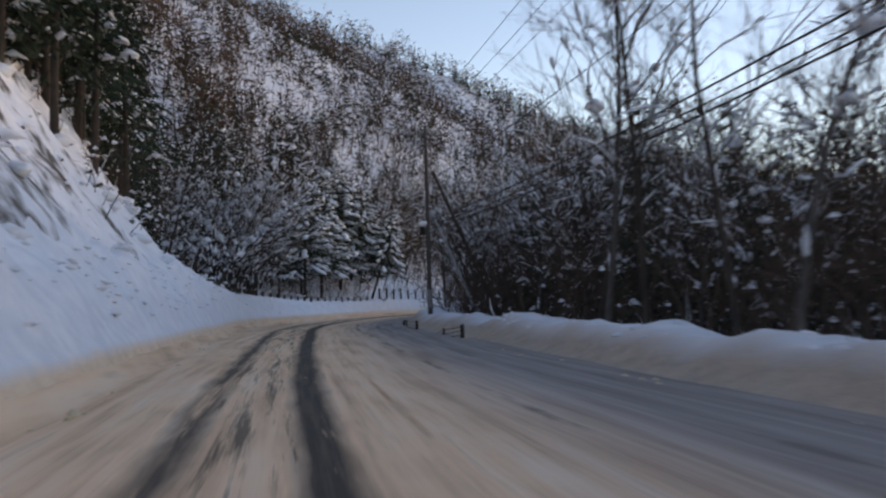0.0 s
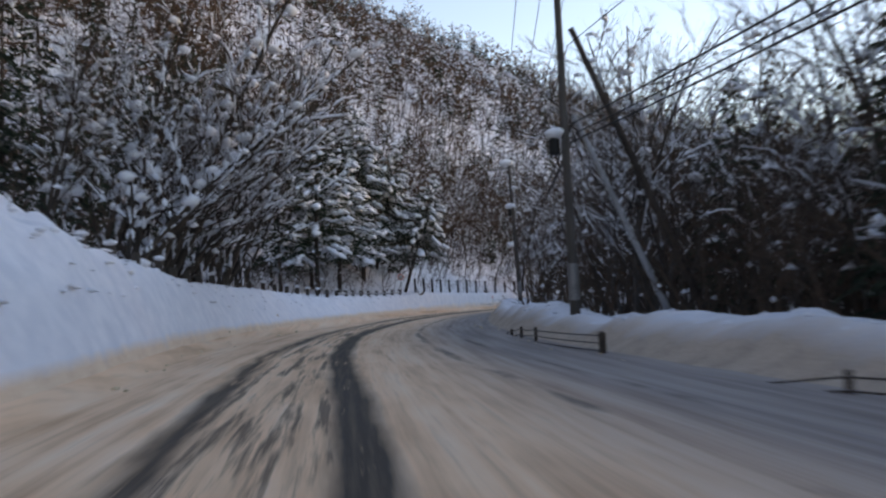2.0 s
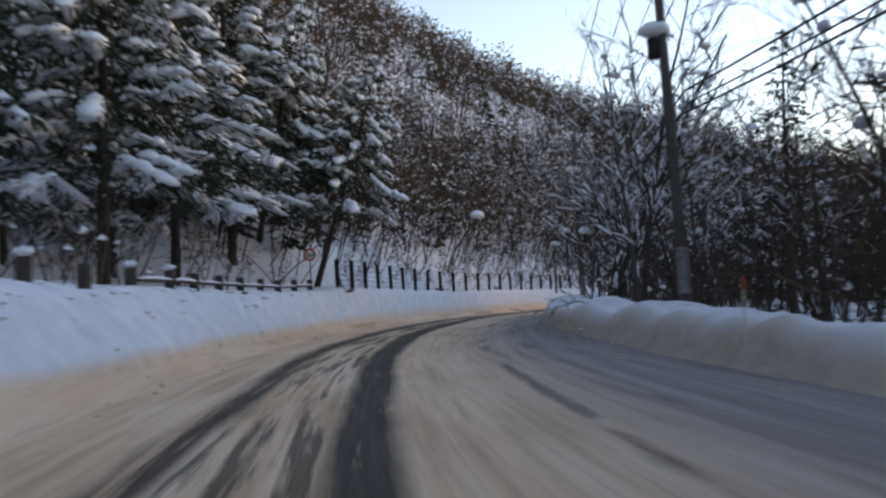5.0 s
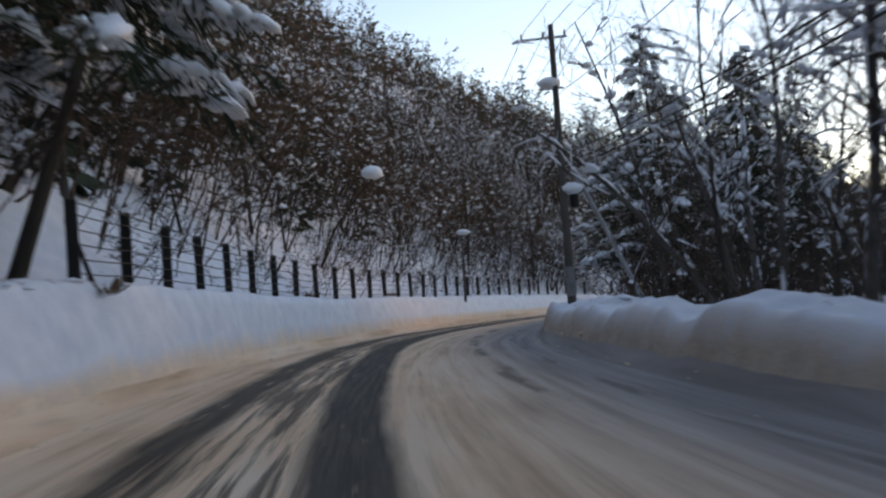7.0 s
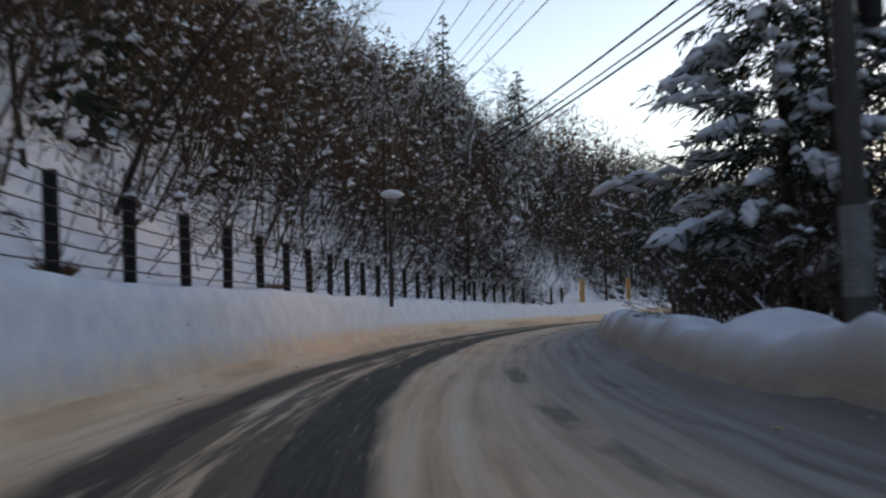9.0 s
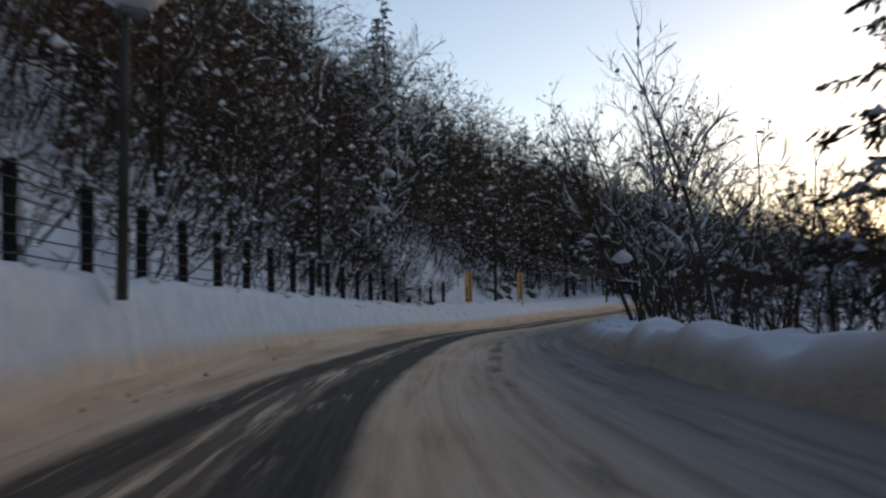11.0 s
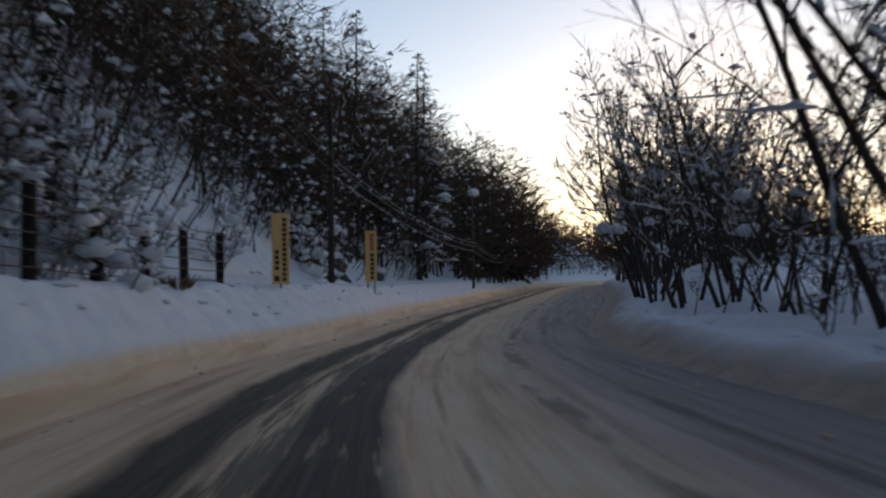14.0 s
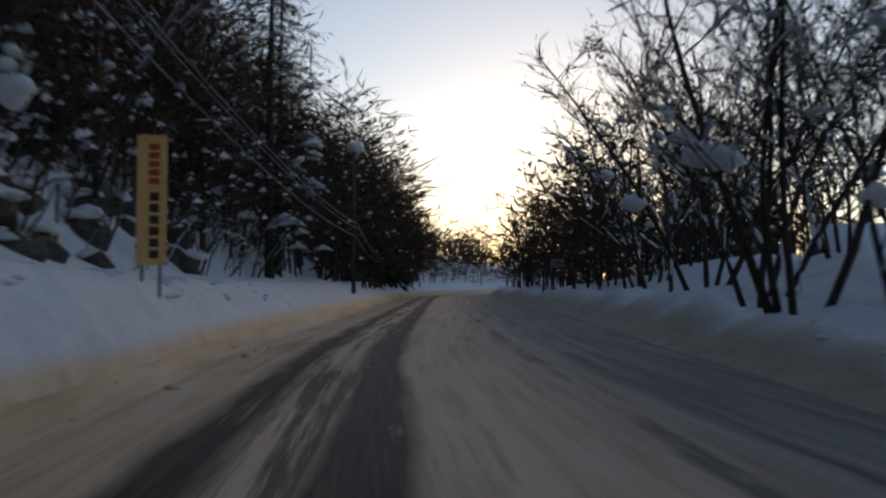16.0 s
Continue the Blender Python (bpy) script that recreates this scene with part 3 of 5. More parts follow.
def bare_tree(rng, height, stems=1, lean=0.1, limbs=13, subs=6, twigs=4, snow=1.0, leaves=0, spread=0.9, low=0.28, radius=0.012, big=0.25, fork=0.16):
    """Trunk, twigs, snow and withered leaves of a leafless tree."""
    trunk, crown, load, leaf = Pile(), Pile(), Pile(), Pile()
    for st in range(stems):
        a = rng.uniform(0, math.tau) if lean < 0.4 else rng.uniform(-0.6, 0.6)
        tilt = lean * (1.0 if lean < 0.4 else rng.uniform(0.6, 1.3)) + (fork if stems > 1 and lean < 0.4 else 0.0)
        d = Vector((math.cos(a) * tilt if stems > 1 else tilt, math.sin(a) * tilt if stems > 1 else 0.05, 1))
        h = height * rng.uniform(0.8, 1.05)
        base = Vector((math.cos(a) * 0.16, math.sin(a) * 0.16, -0.6)) if stems > 1 else Vector((0, 0, -0.6))
        main = wander(base, d, h + 0.6, 10, 0.08, rng, 0.04 if tilt > 0.25 else 0.0)
        r0 = radius * h / (1.25 if stems > 1 else 1.0)
        trunk.tube(main, [r0 * (1.25 if i == 0 else 1.0) * (1 - 0.085 * i) + 0.008 for i in range(11)], 7)
        if lean > 0.3:
            load.patches(main[1:6], r0 * 0.8, rng, 0.8, 0.06)
            load.patches(main[5:10], r0 * 0.45, rng, 0.85, 0.06)
        if snow > 0.4:
            for i in range(1, 9):
                if rng.random() < 0.5 * snow:
                    q, dd = along(main, (i + rng.random()) / 10.5)
                    rr = r0 * (1 - 0.08 * i)
                    load.clump(q + Vector((-rr * 0.7, -rr * 0.5, 0)), rr * 0.8, rr * 0.6, rng.uniform(0.2, 0.55), rng, rng.random() * 3, 0.0, 5)
        for k in range(limbs // stems + (1 if stems > 1 else 0)):
            u = low + (0.97 - low) * (k + rng.random()) / (limbs // stems + 1)
            p, dd = along(main, u)
            w = k * 2.4 + rng.uniform(-0.5, 0.5)
            out = Vector((math.cos(w), math.sin(w), 0)) * spread
            ld = dd * rng.uniform(0.45, 0.9) + out + Vector((0, 0, rng.uniform(-0.05, 0.35)))
            ln = h * (0.42 - 0.26 * u) * rng.uniform(0.75, 1.3)
            limb = wander(p, ld, ln, 5, 0.17, rng, 0.05)
            rl = max(r0 * (1 - 0.8 * u) * 0.5, 0.014)
            trunk.tube(limb, [rl * (1 - 0.17 * i) for i in range(6)], 5)
            if snow and rng.random() < 0.85 * snow:
                load.patches(limb, rl, rng, 0.6, 0.05 if lean > 0.3 else 0.035)
            if snow and rng.random() < big:
                c = along(limb, rng.uniform(0.05, 0.4))[0]
                sz = rng.uniform(0.12, 0.34) * (1.15 - 0.5 * u)
                load.clump(c + Vector((0, 0, sz * 0.35)), sz * rng.uniform(1.0, 1.7), sz, sz * 0.75, rng, rng.random() * 3, 0.15, 8)
            for j in range(subs):
                q, qd = along(limb, 0.2 + 0.8 * (j + rng.random()) / subs)
                sd = qd + Vector((rng.uniform(-1, 1), rng.uniform(-1, 1), rng.uniform(-0.4, 0.8)))
                sl = ln * rng.uniform(0.25, 0.55)
                sub = wander(q, sd, sl, 2, 0.3, rng, 0.05)
                crown.tube(sub, [0.013, 0.009, 0.004], 3)
                if snow and rng.random() < 0.26 * snow:
                    load.ridge([x + Vector((0, 0, 0.012)) for x in sub], 0.028, rng.uniform(0.03, 0.07))
                if snow and rng.random() < 0.2 * snow:
                    c = along(sub, rng.uniform(0.2, 0.9))[0]
                    sz = rng.uniform(0.06, 0.13)
                    load.clump(c + Vector((0, 0, sz * 0.3)), sz * rng.uniform(1.2, 2.4), sz * 0.8, sz * 0.6, rng, rng.random() * 3, 0.2, 5)
                for _ in range(twigs):
                    t, td = along(sub, rng.uniform(0.1, 1.0))
                    tip = wander(t, td + Vector((rng.uniform(-0.9, 0.9), rng.uniform(-0.9, 0.9), rng.uniform(-0.3, 0.9))), sl * rng.uniform(0.35, 0.9), 1, 0.2, rng)
                    crown.blade(tip[0], (tip[1] - tip[0]).normalized(), (tip[1] - tip[0]).length, 0.0065, rng)
                    mid = tip[0].lerp(tip[1], rng.uniform(0.3, 0.7))
                    if rng.random() < 0.7:
                        crown.blade(mid, ((tip[1] - tip[0]).normalized() + Vector((rng.uniform(-0.8, 0.8), rng.uniform(-0.8, 0.8), rng.uniform(-0.4, 0.6)))).normalized(), (tip[1] - tip[0]).length * 0.6, 0.006, rng)
                    if snow and rng.random() < 0.1 * snow:
                        load.blade(tip[0] + Vector((0, 0, 0.015)), (tip[1] - tip[0]).normalized(), (tip[1] - tip[0]).length, rng.uniform(0.02, 0.035), rng)
                    for _ in range(leaves):
                        x = along(tip, rng.random())[0]
                        leaf.blade(x, Vector((rng.uniform(-1, 1), rng.uniform(-1, 1), rng.uniform(-1.2, 0.2))).normalized(), rng.uniform(0.08, 0.16), 0.035, rng)
    return trunk, crown, load, leaf


def conifer(rng, height, snow=1.0, bare=0.18, wide=0.24, whorls=20, sprays=26, needle=0.035, fork=5, pad=5, heap=1.0):
    """Trunk, needles and snow of a fir: drooping boughs, feathered with narrow sprays."""
    trunk, crown, load = Pile(), Pile(), Pile()
    main = wander(Vector((0, 0, -0.6)), Vector((0.01, 0.01, 1)), height + 0.6, 8, 0.012, rng)
    trunk.tube(main, [0.014 * height * (1 - 0.115 * i) + 0.01 for i in range(9)], 7)
    for k in range(whorls):
        u = bare + (0.985 - bare) * (k / (whorls - 1)) ** 0.92
        p, _ = along(main, u)
        reach = height * wide * (1 - (u - bare) / (1.02 - bare)) ** 0.8 + 0.12
        for j in range(fork if u < 0.8 else 4):
            w = k * 1.1 + j * math.tau / fork + rng.uniform(-0.4, 0.4)
            ln = reach * rng.uniform(0.55, 1.2)
            out = Vector((math.cos(w), math.sin(w), rng.uniform(-0.1, 0.3)))
            arm = wander(p + Vector((0, 0, rng.uniform(-0.25, 0.25))), out, ln, 3, 0.08, rng, -0.16)
            trunk.tube(arm, [0.02, 0.014, 0.009, 0.004], 3)
            for n in range(sprays):
                v = 0.12 + 0.88 * (n + rng.random()) / sprays
                q, qd = along(arm, v)
                side = qd.cross(Vector((0, 0, 1))) * (1 if n % 2 else -1)
                dd = (qd * rng.uniform(0.3, 0.9) + side * rng.uniform(0.3, 1.0) + Vector((0, 0, rng.uniform(-0.75, 0.15)))).normalized()
                sl = ln * 0.34 * (1.15 - 0.6 * v) * rng.uniform(0.6, 1.25) + 0.1
                crown.blade(q, dd, sl, needle * rng.uniform(0.7, 1.3), rng)
                tip = q + dd * sl * rng.uniform(0.25, 0.75)
                if rng.random() < 0.13 * snow:
                    load.bead(tip + Vector((0, 0, 0.03)), rng.uniform(0.06, 0.15), rng)
                for _ in range(2):
                    ee = (dd * 0.8 + qd * rng.uniform(-0.3, 0.9) + Vector((rng.uniform(-0.4, 0.4), rng.uniform(-0.4, 0.4), rng.uniform(-0.6, 0.1)))).normalized()
                    crown.blade(tip, ee, sl * rng.uniform(0.35, 0.7), needle * rng.uniform(0.6, 1.1), rng)
            if rng.random() < (0.8 if pad > 5 else 0.66) * snow:
                v = rng.uniform(0.45, 0.7)
                for m in range(3 if pad > 5 else 1):
                    q, qd = along(arm, min(v + 0.16 * m, 1.0))
                    k2 = 0.75 if pad > 5 else 1.0
                    q = q + Vector((rng.uniform(-0.1, 0.1), rng.uniform(-0.1, 0.1), 0.06)) * heap
                    load.clump(q, k2 * heap * ln * rng.uniform(0.12, 0.3), k2 * heap * ln * rng.uniform(0.05, 0.11) + 0.05, heap * rng.uniform(0.08, 0.18), rng, w + rng.uniform(-0.5, 0.5), rng.uniform(0.3, 0.65), pad)
            for _ in range(2 if pad > 5 else 1):
                if rng.random() < 0.7 * snow:
                    q, qd = along(arm, rng.uniform(0.2, 1.0))
                    q = q + Vector((rng.uniform(-0.2, 0.2), rng.uniform(-0.2, 0.2), 0.03))
                    load.clump(q, rng.uniform(0.08, 0.2), rng.uniform(0.06, 0.12), rng.uniform(0.05, 0.09), rng, w + rng.uniform(-0.6, 0.6), 0.3, 4)
    return trunk, crown, load




def tree_thing(name, piles, mats, label, category):
    root = thing(name, Matrix(), label, category)
    for (pname, mat, lab), pile in zip(mats, piles):
        if pile.f:
            ob = mesh_ob(pname, pile.v, pile.f, mat, root, True, lab)
            if pname != "trunk":
                tagged(ob, kind="stuff")
    return root


BARE_PARTS = lambda bark: [("trunk", bark, ""), ("crown", TWIG, ""), ("snow_load", CLUMP, "clinging snow"), ("leaves", LEAF, "withered brown leaves")]
FIR_PARTS = [("trunk", BARK, ""), ("crown", NEEDLE, ""), ("snow_load", CLUMP, "heavy snow pads")]


class Kind:
    """A tree model: the first is placed itself, those after it are copies."""

    def __init__(self, name, piles, mats, label, category, group):
        self.root, self.used = tree_thing(name, piles, mats, label, category), False
        tagged(self.root, group=group)

    def put(self, s, d, turn, size, sink=0.0, tilt=0.0, z=None):
        x, y = plan(s, d)
        m = pose(x, y, (ground_z(s, d) if z is None else z) - sink, tilt, 0, turn) @ Matrix.Scale(size, 4)
        if not self.used:
            self.used = True
            self.root.matrix_basis = m
            return self.root
        c = copy_thing(self.root, pose(0, 0, 0))
        c.matrix_basis = m
        return c


R = random.Random
slim = [Kind("bare_tree", bare_tree(R(10 + i), h, 1, 0.08, 15, 6, 3, 0.6, 0, 0.75, 0.26, 0.0085, 0.22), BARE_PARTS(BARK_GREY if i % 2 else BARK), "slender leafless tree with snow along its branches", "tree", "roadside trees") for i, h in enumerate((11, 13, 12, 9.5))]
bushy = [Kind("bare_tree", bare_tree(R(30 + i), h, 4, 0.14, 32, 8, 4, 0.45, 1 if i == 2 else 0, 0.75, 0.24, 0.0115, 0.04, 0.25), BARE_PARTS(BARK), "many-stemmed bare tree with clumps of snow in its forks", "tree", "roadside trees") for i, h in enumerate((7.5, 9, 8))]
leafy = [Kind("oak_tree", bare_tree(R(50 + i), h, 1, 0.06, 14, 7, 4, 0.55, 1, 0.95, 0.22, 0.011, 0.35), BARE_PARTS(BARK), "leafless oak with withered brown leaves and snow clumps", "tree", "hillside trees") for i, h in enumerate((9, 10.5, 8))]
leaning = [Kind("leaning_tree", bare_tree(R(70 + i), h, 3, 0.62, 27, 6, 4, 0.9, 0, 0.75, 0.22, 0.017, 0.35), BARE_PARTS(BARK), "leafless tree bowed towards the road, its limbs coated in snow", "tree", "hillside trees") for i, h in enumerate((8, 9.5, 6.5))]
forked = Kind("forked_tree", bare_tree(R(85), 10.5, 2, 0.36, 12, 5, 3, 1.0, 0, 0.7, 0.3, 0.019, 0.6, 0.2), BARE_PARTS(BARK_GREY), "forked leafless tree with thick snow plastered on its trunks", "tree", "roadside trees")
firs = [Kind("fir_tree", conifer(R(90 + i), h, 0.9, b, w, 16, 8, 0.07), FIR_PARTS, "dark green fir weighed down by snow", "tree", "firs") for i, (h, b, w) in enumerate(((15, 0.2, 0.2), (12, 0.12, 0.24), (17, 0.3, 0.17)))]
big_fir = Kind("fir_tree", conifer(R(97), 15, 1.0, 0.24, 0.3, 23, 34, 0.027, 6, 8, 1.1), FIR_PARTS, "broad dark fir with drooping boughs under heavy snow", "tree", "firs")
leaning_fir = Kind("fir_tree", conifer(R(98), 12.5, 1.0, 0.42, 0.27, 17, 34, 0.027, 6, 8, 1.1), FIR_PARTS, "leaning fir with a bare lower trunk and heavy snow", "tree", "firs")
dark_fir = Kind("fir_tree", conifer(R(101), 14, 0.35, 0.25, 0.2, 16, 7, 0.085), FIR_PARTS, "dark fir in the shade of the wood, lightly dusted with snow", "tree", "firs")
larch = Kind("larch_tree", conifer(R(120), 15, 0.25, 0.16, 0.27, 32, 14, 0.0115), [("trunk", BARK, ""), ("crown", TWIG, ""), ("snow_load", CLUMP, "dusting of snow")], "tall thin larch, leafless with a dusting of snow", "tree", "hillside trees")

snowy_bush = Kind("snowy_bush", bare_tree(R(130), 2.4, 7, 0.14, 30, 5, 4, 0.8, 0, 0.95, 0.12, 0.009, 0.5, 0.5), BARE_PARTS(BARK), "low leafless bush bent under thick clumps of snow", "bush", "snowy bushes")

rng = R(5)


def scatter(n, s0, s1, d_of, kinds, weights, smin=0.8, smax=1.15, turn=None, gap=1.6, placed=[]):
    """n trees with no two closer than gap."""
    done = tries = 0
    while done < n and tries < n * 12:
        tries += 1
        s = rng.uniform(s0, s1)
        d = d_of(s)
        if any((s - a) ** 2 + (d - b) ** 2 < gap * gap for a, b in placed):
            continue
        placed.append((s, d))
        k = rng.choices(kinds, weights)[0]
        q, t = axis(s)
        heading = math.degrees(math.atan2(t.y, t.x))
        # leaning trees bow across the slope, towards the road
        w = heading - 90 + rng.uniform(-35, 35) if k in leaning else rng.uniform(0, 360)
        if d > 0:
            # the ground round the propped pole is clear
            d += 5.5 * math.exp(-((s - 54) / 6.0) ** 2) * (1.0 - step((d - 11.0) / 4.0))
        k.put(s, d, w if turn is None else turn, rng.uniform(smin, smax), 0.1)
        done += 1


def right_of(lo, hi):
    return lambda s: table(s, RIGHT) + rng.uniform(lo, hi) + 4.5 * math.exp(-((s - 90) / 18) ** 2)


def left_of(lo, hi):
    return lambda s: table(s, FENCE) - rng.uniform(lo, hi)


# right of the road: a belt of roadside trees, denser behind
scatter(30, -8, 100, right_of(3.0, 9), slim, [3, 3, 3, 3], 0.75, 1.2)
scatter(30, 0, 190, right_of(9, 24), slim + firs[:2] + leafy, [2, 2, 2, 2, 3, 3, 2, 2, 2], 0.65, 1.0)
scatter(26, 26, 112, right_of(7, 19), slim, [1, 1, 1, 1], 0.95, 1.25)
scatter(18, 63, 90, right_of(3.5, 12), slim, [1, 1, 1, 1], 1.0, 1.3, gap=1.2)
scatter(12, 42, 58, right_of(8, 17), slim, [1, 1, 1, 1], 1.0, 1.25)
scatter(16, 100, 150, right_of(3.2, 11), slim, [2, 2, 2, 2], 0.75, 1.1)
scatter(26, 15, 112, right_of(9, 22), [dark_fir] + firs, [3, 1, 2, 1], 0.5, 0.8)
scatter(18, 146, 180, right_of(5, 15), [dark_fir] + firs, [3, 1, 1, 1], 0.7, 1.0)
scatter(4, 196, 222, right_of(4, 10), bushy, [3, 3, 3], 0.7, 1.0)
scatter(5, 244, 275, right_of(5, 14), bushy + slim[3:], [2, 2, 2, 3], 0.9, 1.25)
scatter(16, 262, 335, right_of(3.5, 14), slim, [1, 1, 1, 1], 0.6, 0.9)
scatter(16, 156, 182, right_of(4.4, 10), leafy, [1, 1, 1], 0.55, 0.85)
scatter(16, 196, 232, left_of(4, 14), slim[:3] + leafy[:1], [1, 1, 1, 1], 1.1, 1.45)
# left: the wood behind the timber fence, then the slope above the wire fence
scatter(13, 59, 78, left_of(0.8, 5), leaning + slim[:1], [3, 3, 2, 1], 0.9, 1.25)
scatter(22, 46, 118, left_of(7, 22), firs + slim[:2] + leafy, [3, 2, 3, 1, 1, 1, 1, 1], 0.85, 1.2)
scatter(22, 40, 104, left_of(5, 16), [dark_fir], [1], 0.8, 1.2)
scatter(14, 104, 128, left_of(7, 18), [dark_fir], [1], 0.7, 1.05)
scatter(12, 18, 80, right_of(6, 15), slim + leafy, [1] * 7, 0.8, 1.05)
scatter(8, 18, 95, right_of(6, 16), [dark_fir], [1], 0.55, 0.85)
scatter(14, 26, 60, left_of(4.5, 12), [dark_fir] + firs, [4, 1, 1, 1], 0.75, 1.05)
scatter(36, 122, 235, left_of(2.6, 10), leafy + leaning + slim[:2], [4, 4, 4, 1, 1, 1, 1, 1], 0.8, 1.15)
scatter(32, 112, 250, left_of(8, 22), leafy + slim[:2] + [larch], [4, 4, 4, 1, 1, 1], 0.85, 1.15)
scatter(14, 112, 240, left_of(7, 22), firs, [1, 1, 1], 0.45, 0.75)
scatter(34, 238, 305, left_of(2.6, 11), [larch] + slim + leafy, [3, 2, 2, 2, 1, 3, 3, 3], 0.75, 1.1)
scatter(12, 236, 268, left_of(4.5, 13), [dark_fir], [1], 0.45, 0.8)
scatter(9, 217, 238, left_of(6, 15), [dark_fir], [1], 0.5, 0.8)
scatter(14, 216, 248, left_of(9, 19), leafy + firs, [2, 2, 2, 1, 1, 1], 0.9, 1.2)
scatter(10, 305, 345, left_of(1.2, 8), slim + leafy, [1] * 7, 0.9, 1.2)
def near_axis(x, y):
    """The s and d of a place on the plan."""
    s = min(np.arange(-20, 330, 0.25), key=lambda v: (axis(v)[0] - Vector((x, y))).length)
    q, t = axis(s)
    return float(s), (x - q.x) * t.y - (y - q.y) * t.x


# the big fir beside the round sign, and its neighbours
for x, y, turn, size in ((-13.6, 121.2, 40, 1.2), (-15.2, 114.0, 300, 1.1), (-16.0, 105.5, 250, 1.05)):
    big_fir.put(*near_axis(x, y), turn, size, 0.2)
leaning_fir.put(*near_axis(-9.6, 122.9), 80, 1.0, 0.3, 18)
leaning_fir.put(*near_axis(-12.6, 124.6), 60, 1.05, 0.3, 14)
for x, y, turn, size in ((20.6, 150.8, 10, 1.15), (24.0, 147.5, 200, 1.0)):
    big_fir.put(*near_axis(x, y), turn, size, 0.3)
for s, d, turn, size, k in ((61, -7.6, -60, 1.4, 0), (66.5, -8.2, -70, 1.5, 1), (70, -8.0, -50, 1.4, 2), (74, -7.6, -65, 1.45, 1)):
    t = axis(s)[1]
    leaning[k].put(s, d, math.degrees(math.atan2(t.y, t.x)) + turn, size, 0.2)
for s, d, size in ((30, -12.4, 0.9), (33, -13.5, 1.0), (36, -11.2, 0.8), (40, -12.5, 1.0), (44, -10.5, 0.9), (34, -17, 1.1)):
    firs[int(s) % 3].put(s, d, s * 40, size, 0.2)
t = axis(209)[1]
leaning[1].put(*near_axis(33.0, 195.6), math.degrees(math.atan2(t.y, t.x)) - 30, 1.2, 0.2)
larch.put(*near_axis(86.0, 233.0), 20, 1.1, 0.2)
larch.put(*near_axis(82.0, 230.0), 80, 1.15, 0.2)
larch.put(*near_axis(91.0, 238.0), 140, 1.0, 0.2)
for s, d, size in ((36, -11.2, 0.9), (38.5, -9.9, 1.0), (41, -11.0, 1.1), (43.5, -9.6, 1.0), (46, -10.8, 1.1), (40, -13.5, 1.2), (49, -9.4, 0.95), (52, -10.4, 1.0)):
    dark_fir.put(s, d, s * 50, size, 0.3)
for s, d, turn, size in ((115.0, 7.5, -85, 1.3), (115.7, 7.8, -55, 1.2)):
    t = axis(s)[1]
    leaning[1].put(s, d, math.degrees(math.atan2(t.y, t.x)) + turn, size, 0.2)
rg8 = R(61)
for k in range(16):
    s = rg8.uniform(200, 238)
    snowy_bush.put(s, table(s, FENCE) - rg8.uniform(1.0, 6.5), rg8.uniform(0, 360), rg8.uniform(0.7, 1.35), 0.15)
snowy_bush.put(213.5, -5.4, 30, 0.9, 0.1)
# tall dark firs among the trees right of the first bend
for s, d, size in ((33.0, 13.0, 0.75), (39.5, 15.0, 0.75), (43.5, 16.5, 0.7), (48.5, 12.6, 0.7), (52.5, 16.0, 0.85), (57.5, 17.5, 1.0)):
    dark_fir.put(s, d, s * 70, size, 0.3)
# the trees that stand closest to the right edge
for k, s, d, turn, size in (
        (slim[1], 15.0, 8.9, 20, 0.9), (slim[2], 18.5, 9.6, 140, 1.0), (slim[0], 22.0, 8.8, 250, 1.1), (slim[3], 12.0, 9.5, 60, 1.1),
        (slim[2], 66.0, 10.4, 10, 1.1), (slim[1], 71.0, 11.6, 90, 1.1), (slim[0], 75.0, 11.8, 170, 1.15), (slim[2], 62.5, 10.9, 220, 1.0),
        (slim[0], 104.0, 8.6, 30, 1.1), (slim[1], 108.5, 9.4, 100, 1.0), (forked, 133.2, 12.0, 70, 1.0), (forked, 124.2, 10.8, 250, 1.0), (slim[3], 121.5, 8.2, 10, 1.0), (slim[0], 126.0, 8.8, 70, 0.95), (slim[2], 119.0, 10.5, 70, 0.9),
        (bushy[2], 207.2, 10.1, 200, 1.6), (bushy[0], 208.0, 9.4, 20, 1.65), (bushy[1], 212.5, 10.0, 300, 1.4), (slim[3], 196.5, 9.2, 0, 1.15), (bushy[0], 193.5, 10.2, 80, 0.8), (slim[3], 190.0, 10.6, 120, 1.15), (bushy[1], 225.0, 10.2, 10, 0.9), (bushy[2], 230.8, 9.9, 150, 1.25),
        (bushy[0], 235.5, 9.3, 200, 1.2), (bushy[1], 240.5, 9.5, 140, 1.25), (bushy[2], 245.0, 10.2, 30, 1.3), (bushy[0], 228.0, 11.4, 90, 1.2), (slim[0], 237.0, 12.6, 40, 1.0), (slim[2], 222.0, 12.0, 0, 0.9), (bushy[0], 250.0, 10.2, 300, 1.35), (bushy[2], 260.0, 10.8, 110, 1.25), (bushy[0], 268.0, 12.0, 0, 1.2), (slim[3], 255.5, 10.4, 0, 1.1)):
    k.put(s, d - (0.6 if s > 80 else 0.0), turn, size, 0.15)


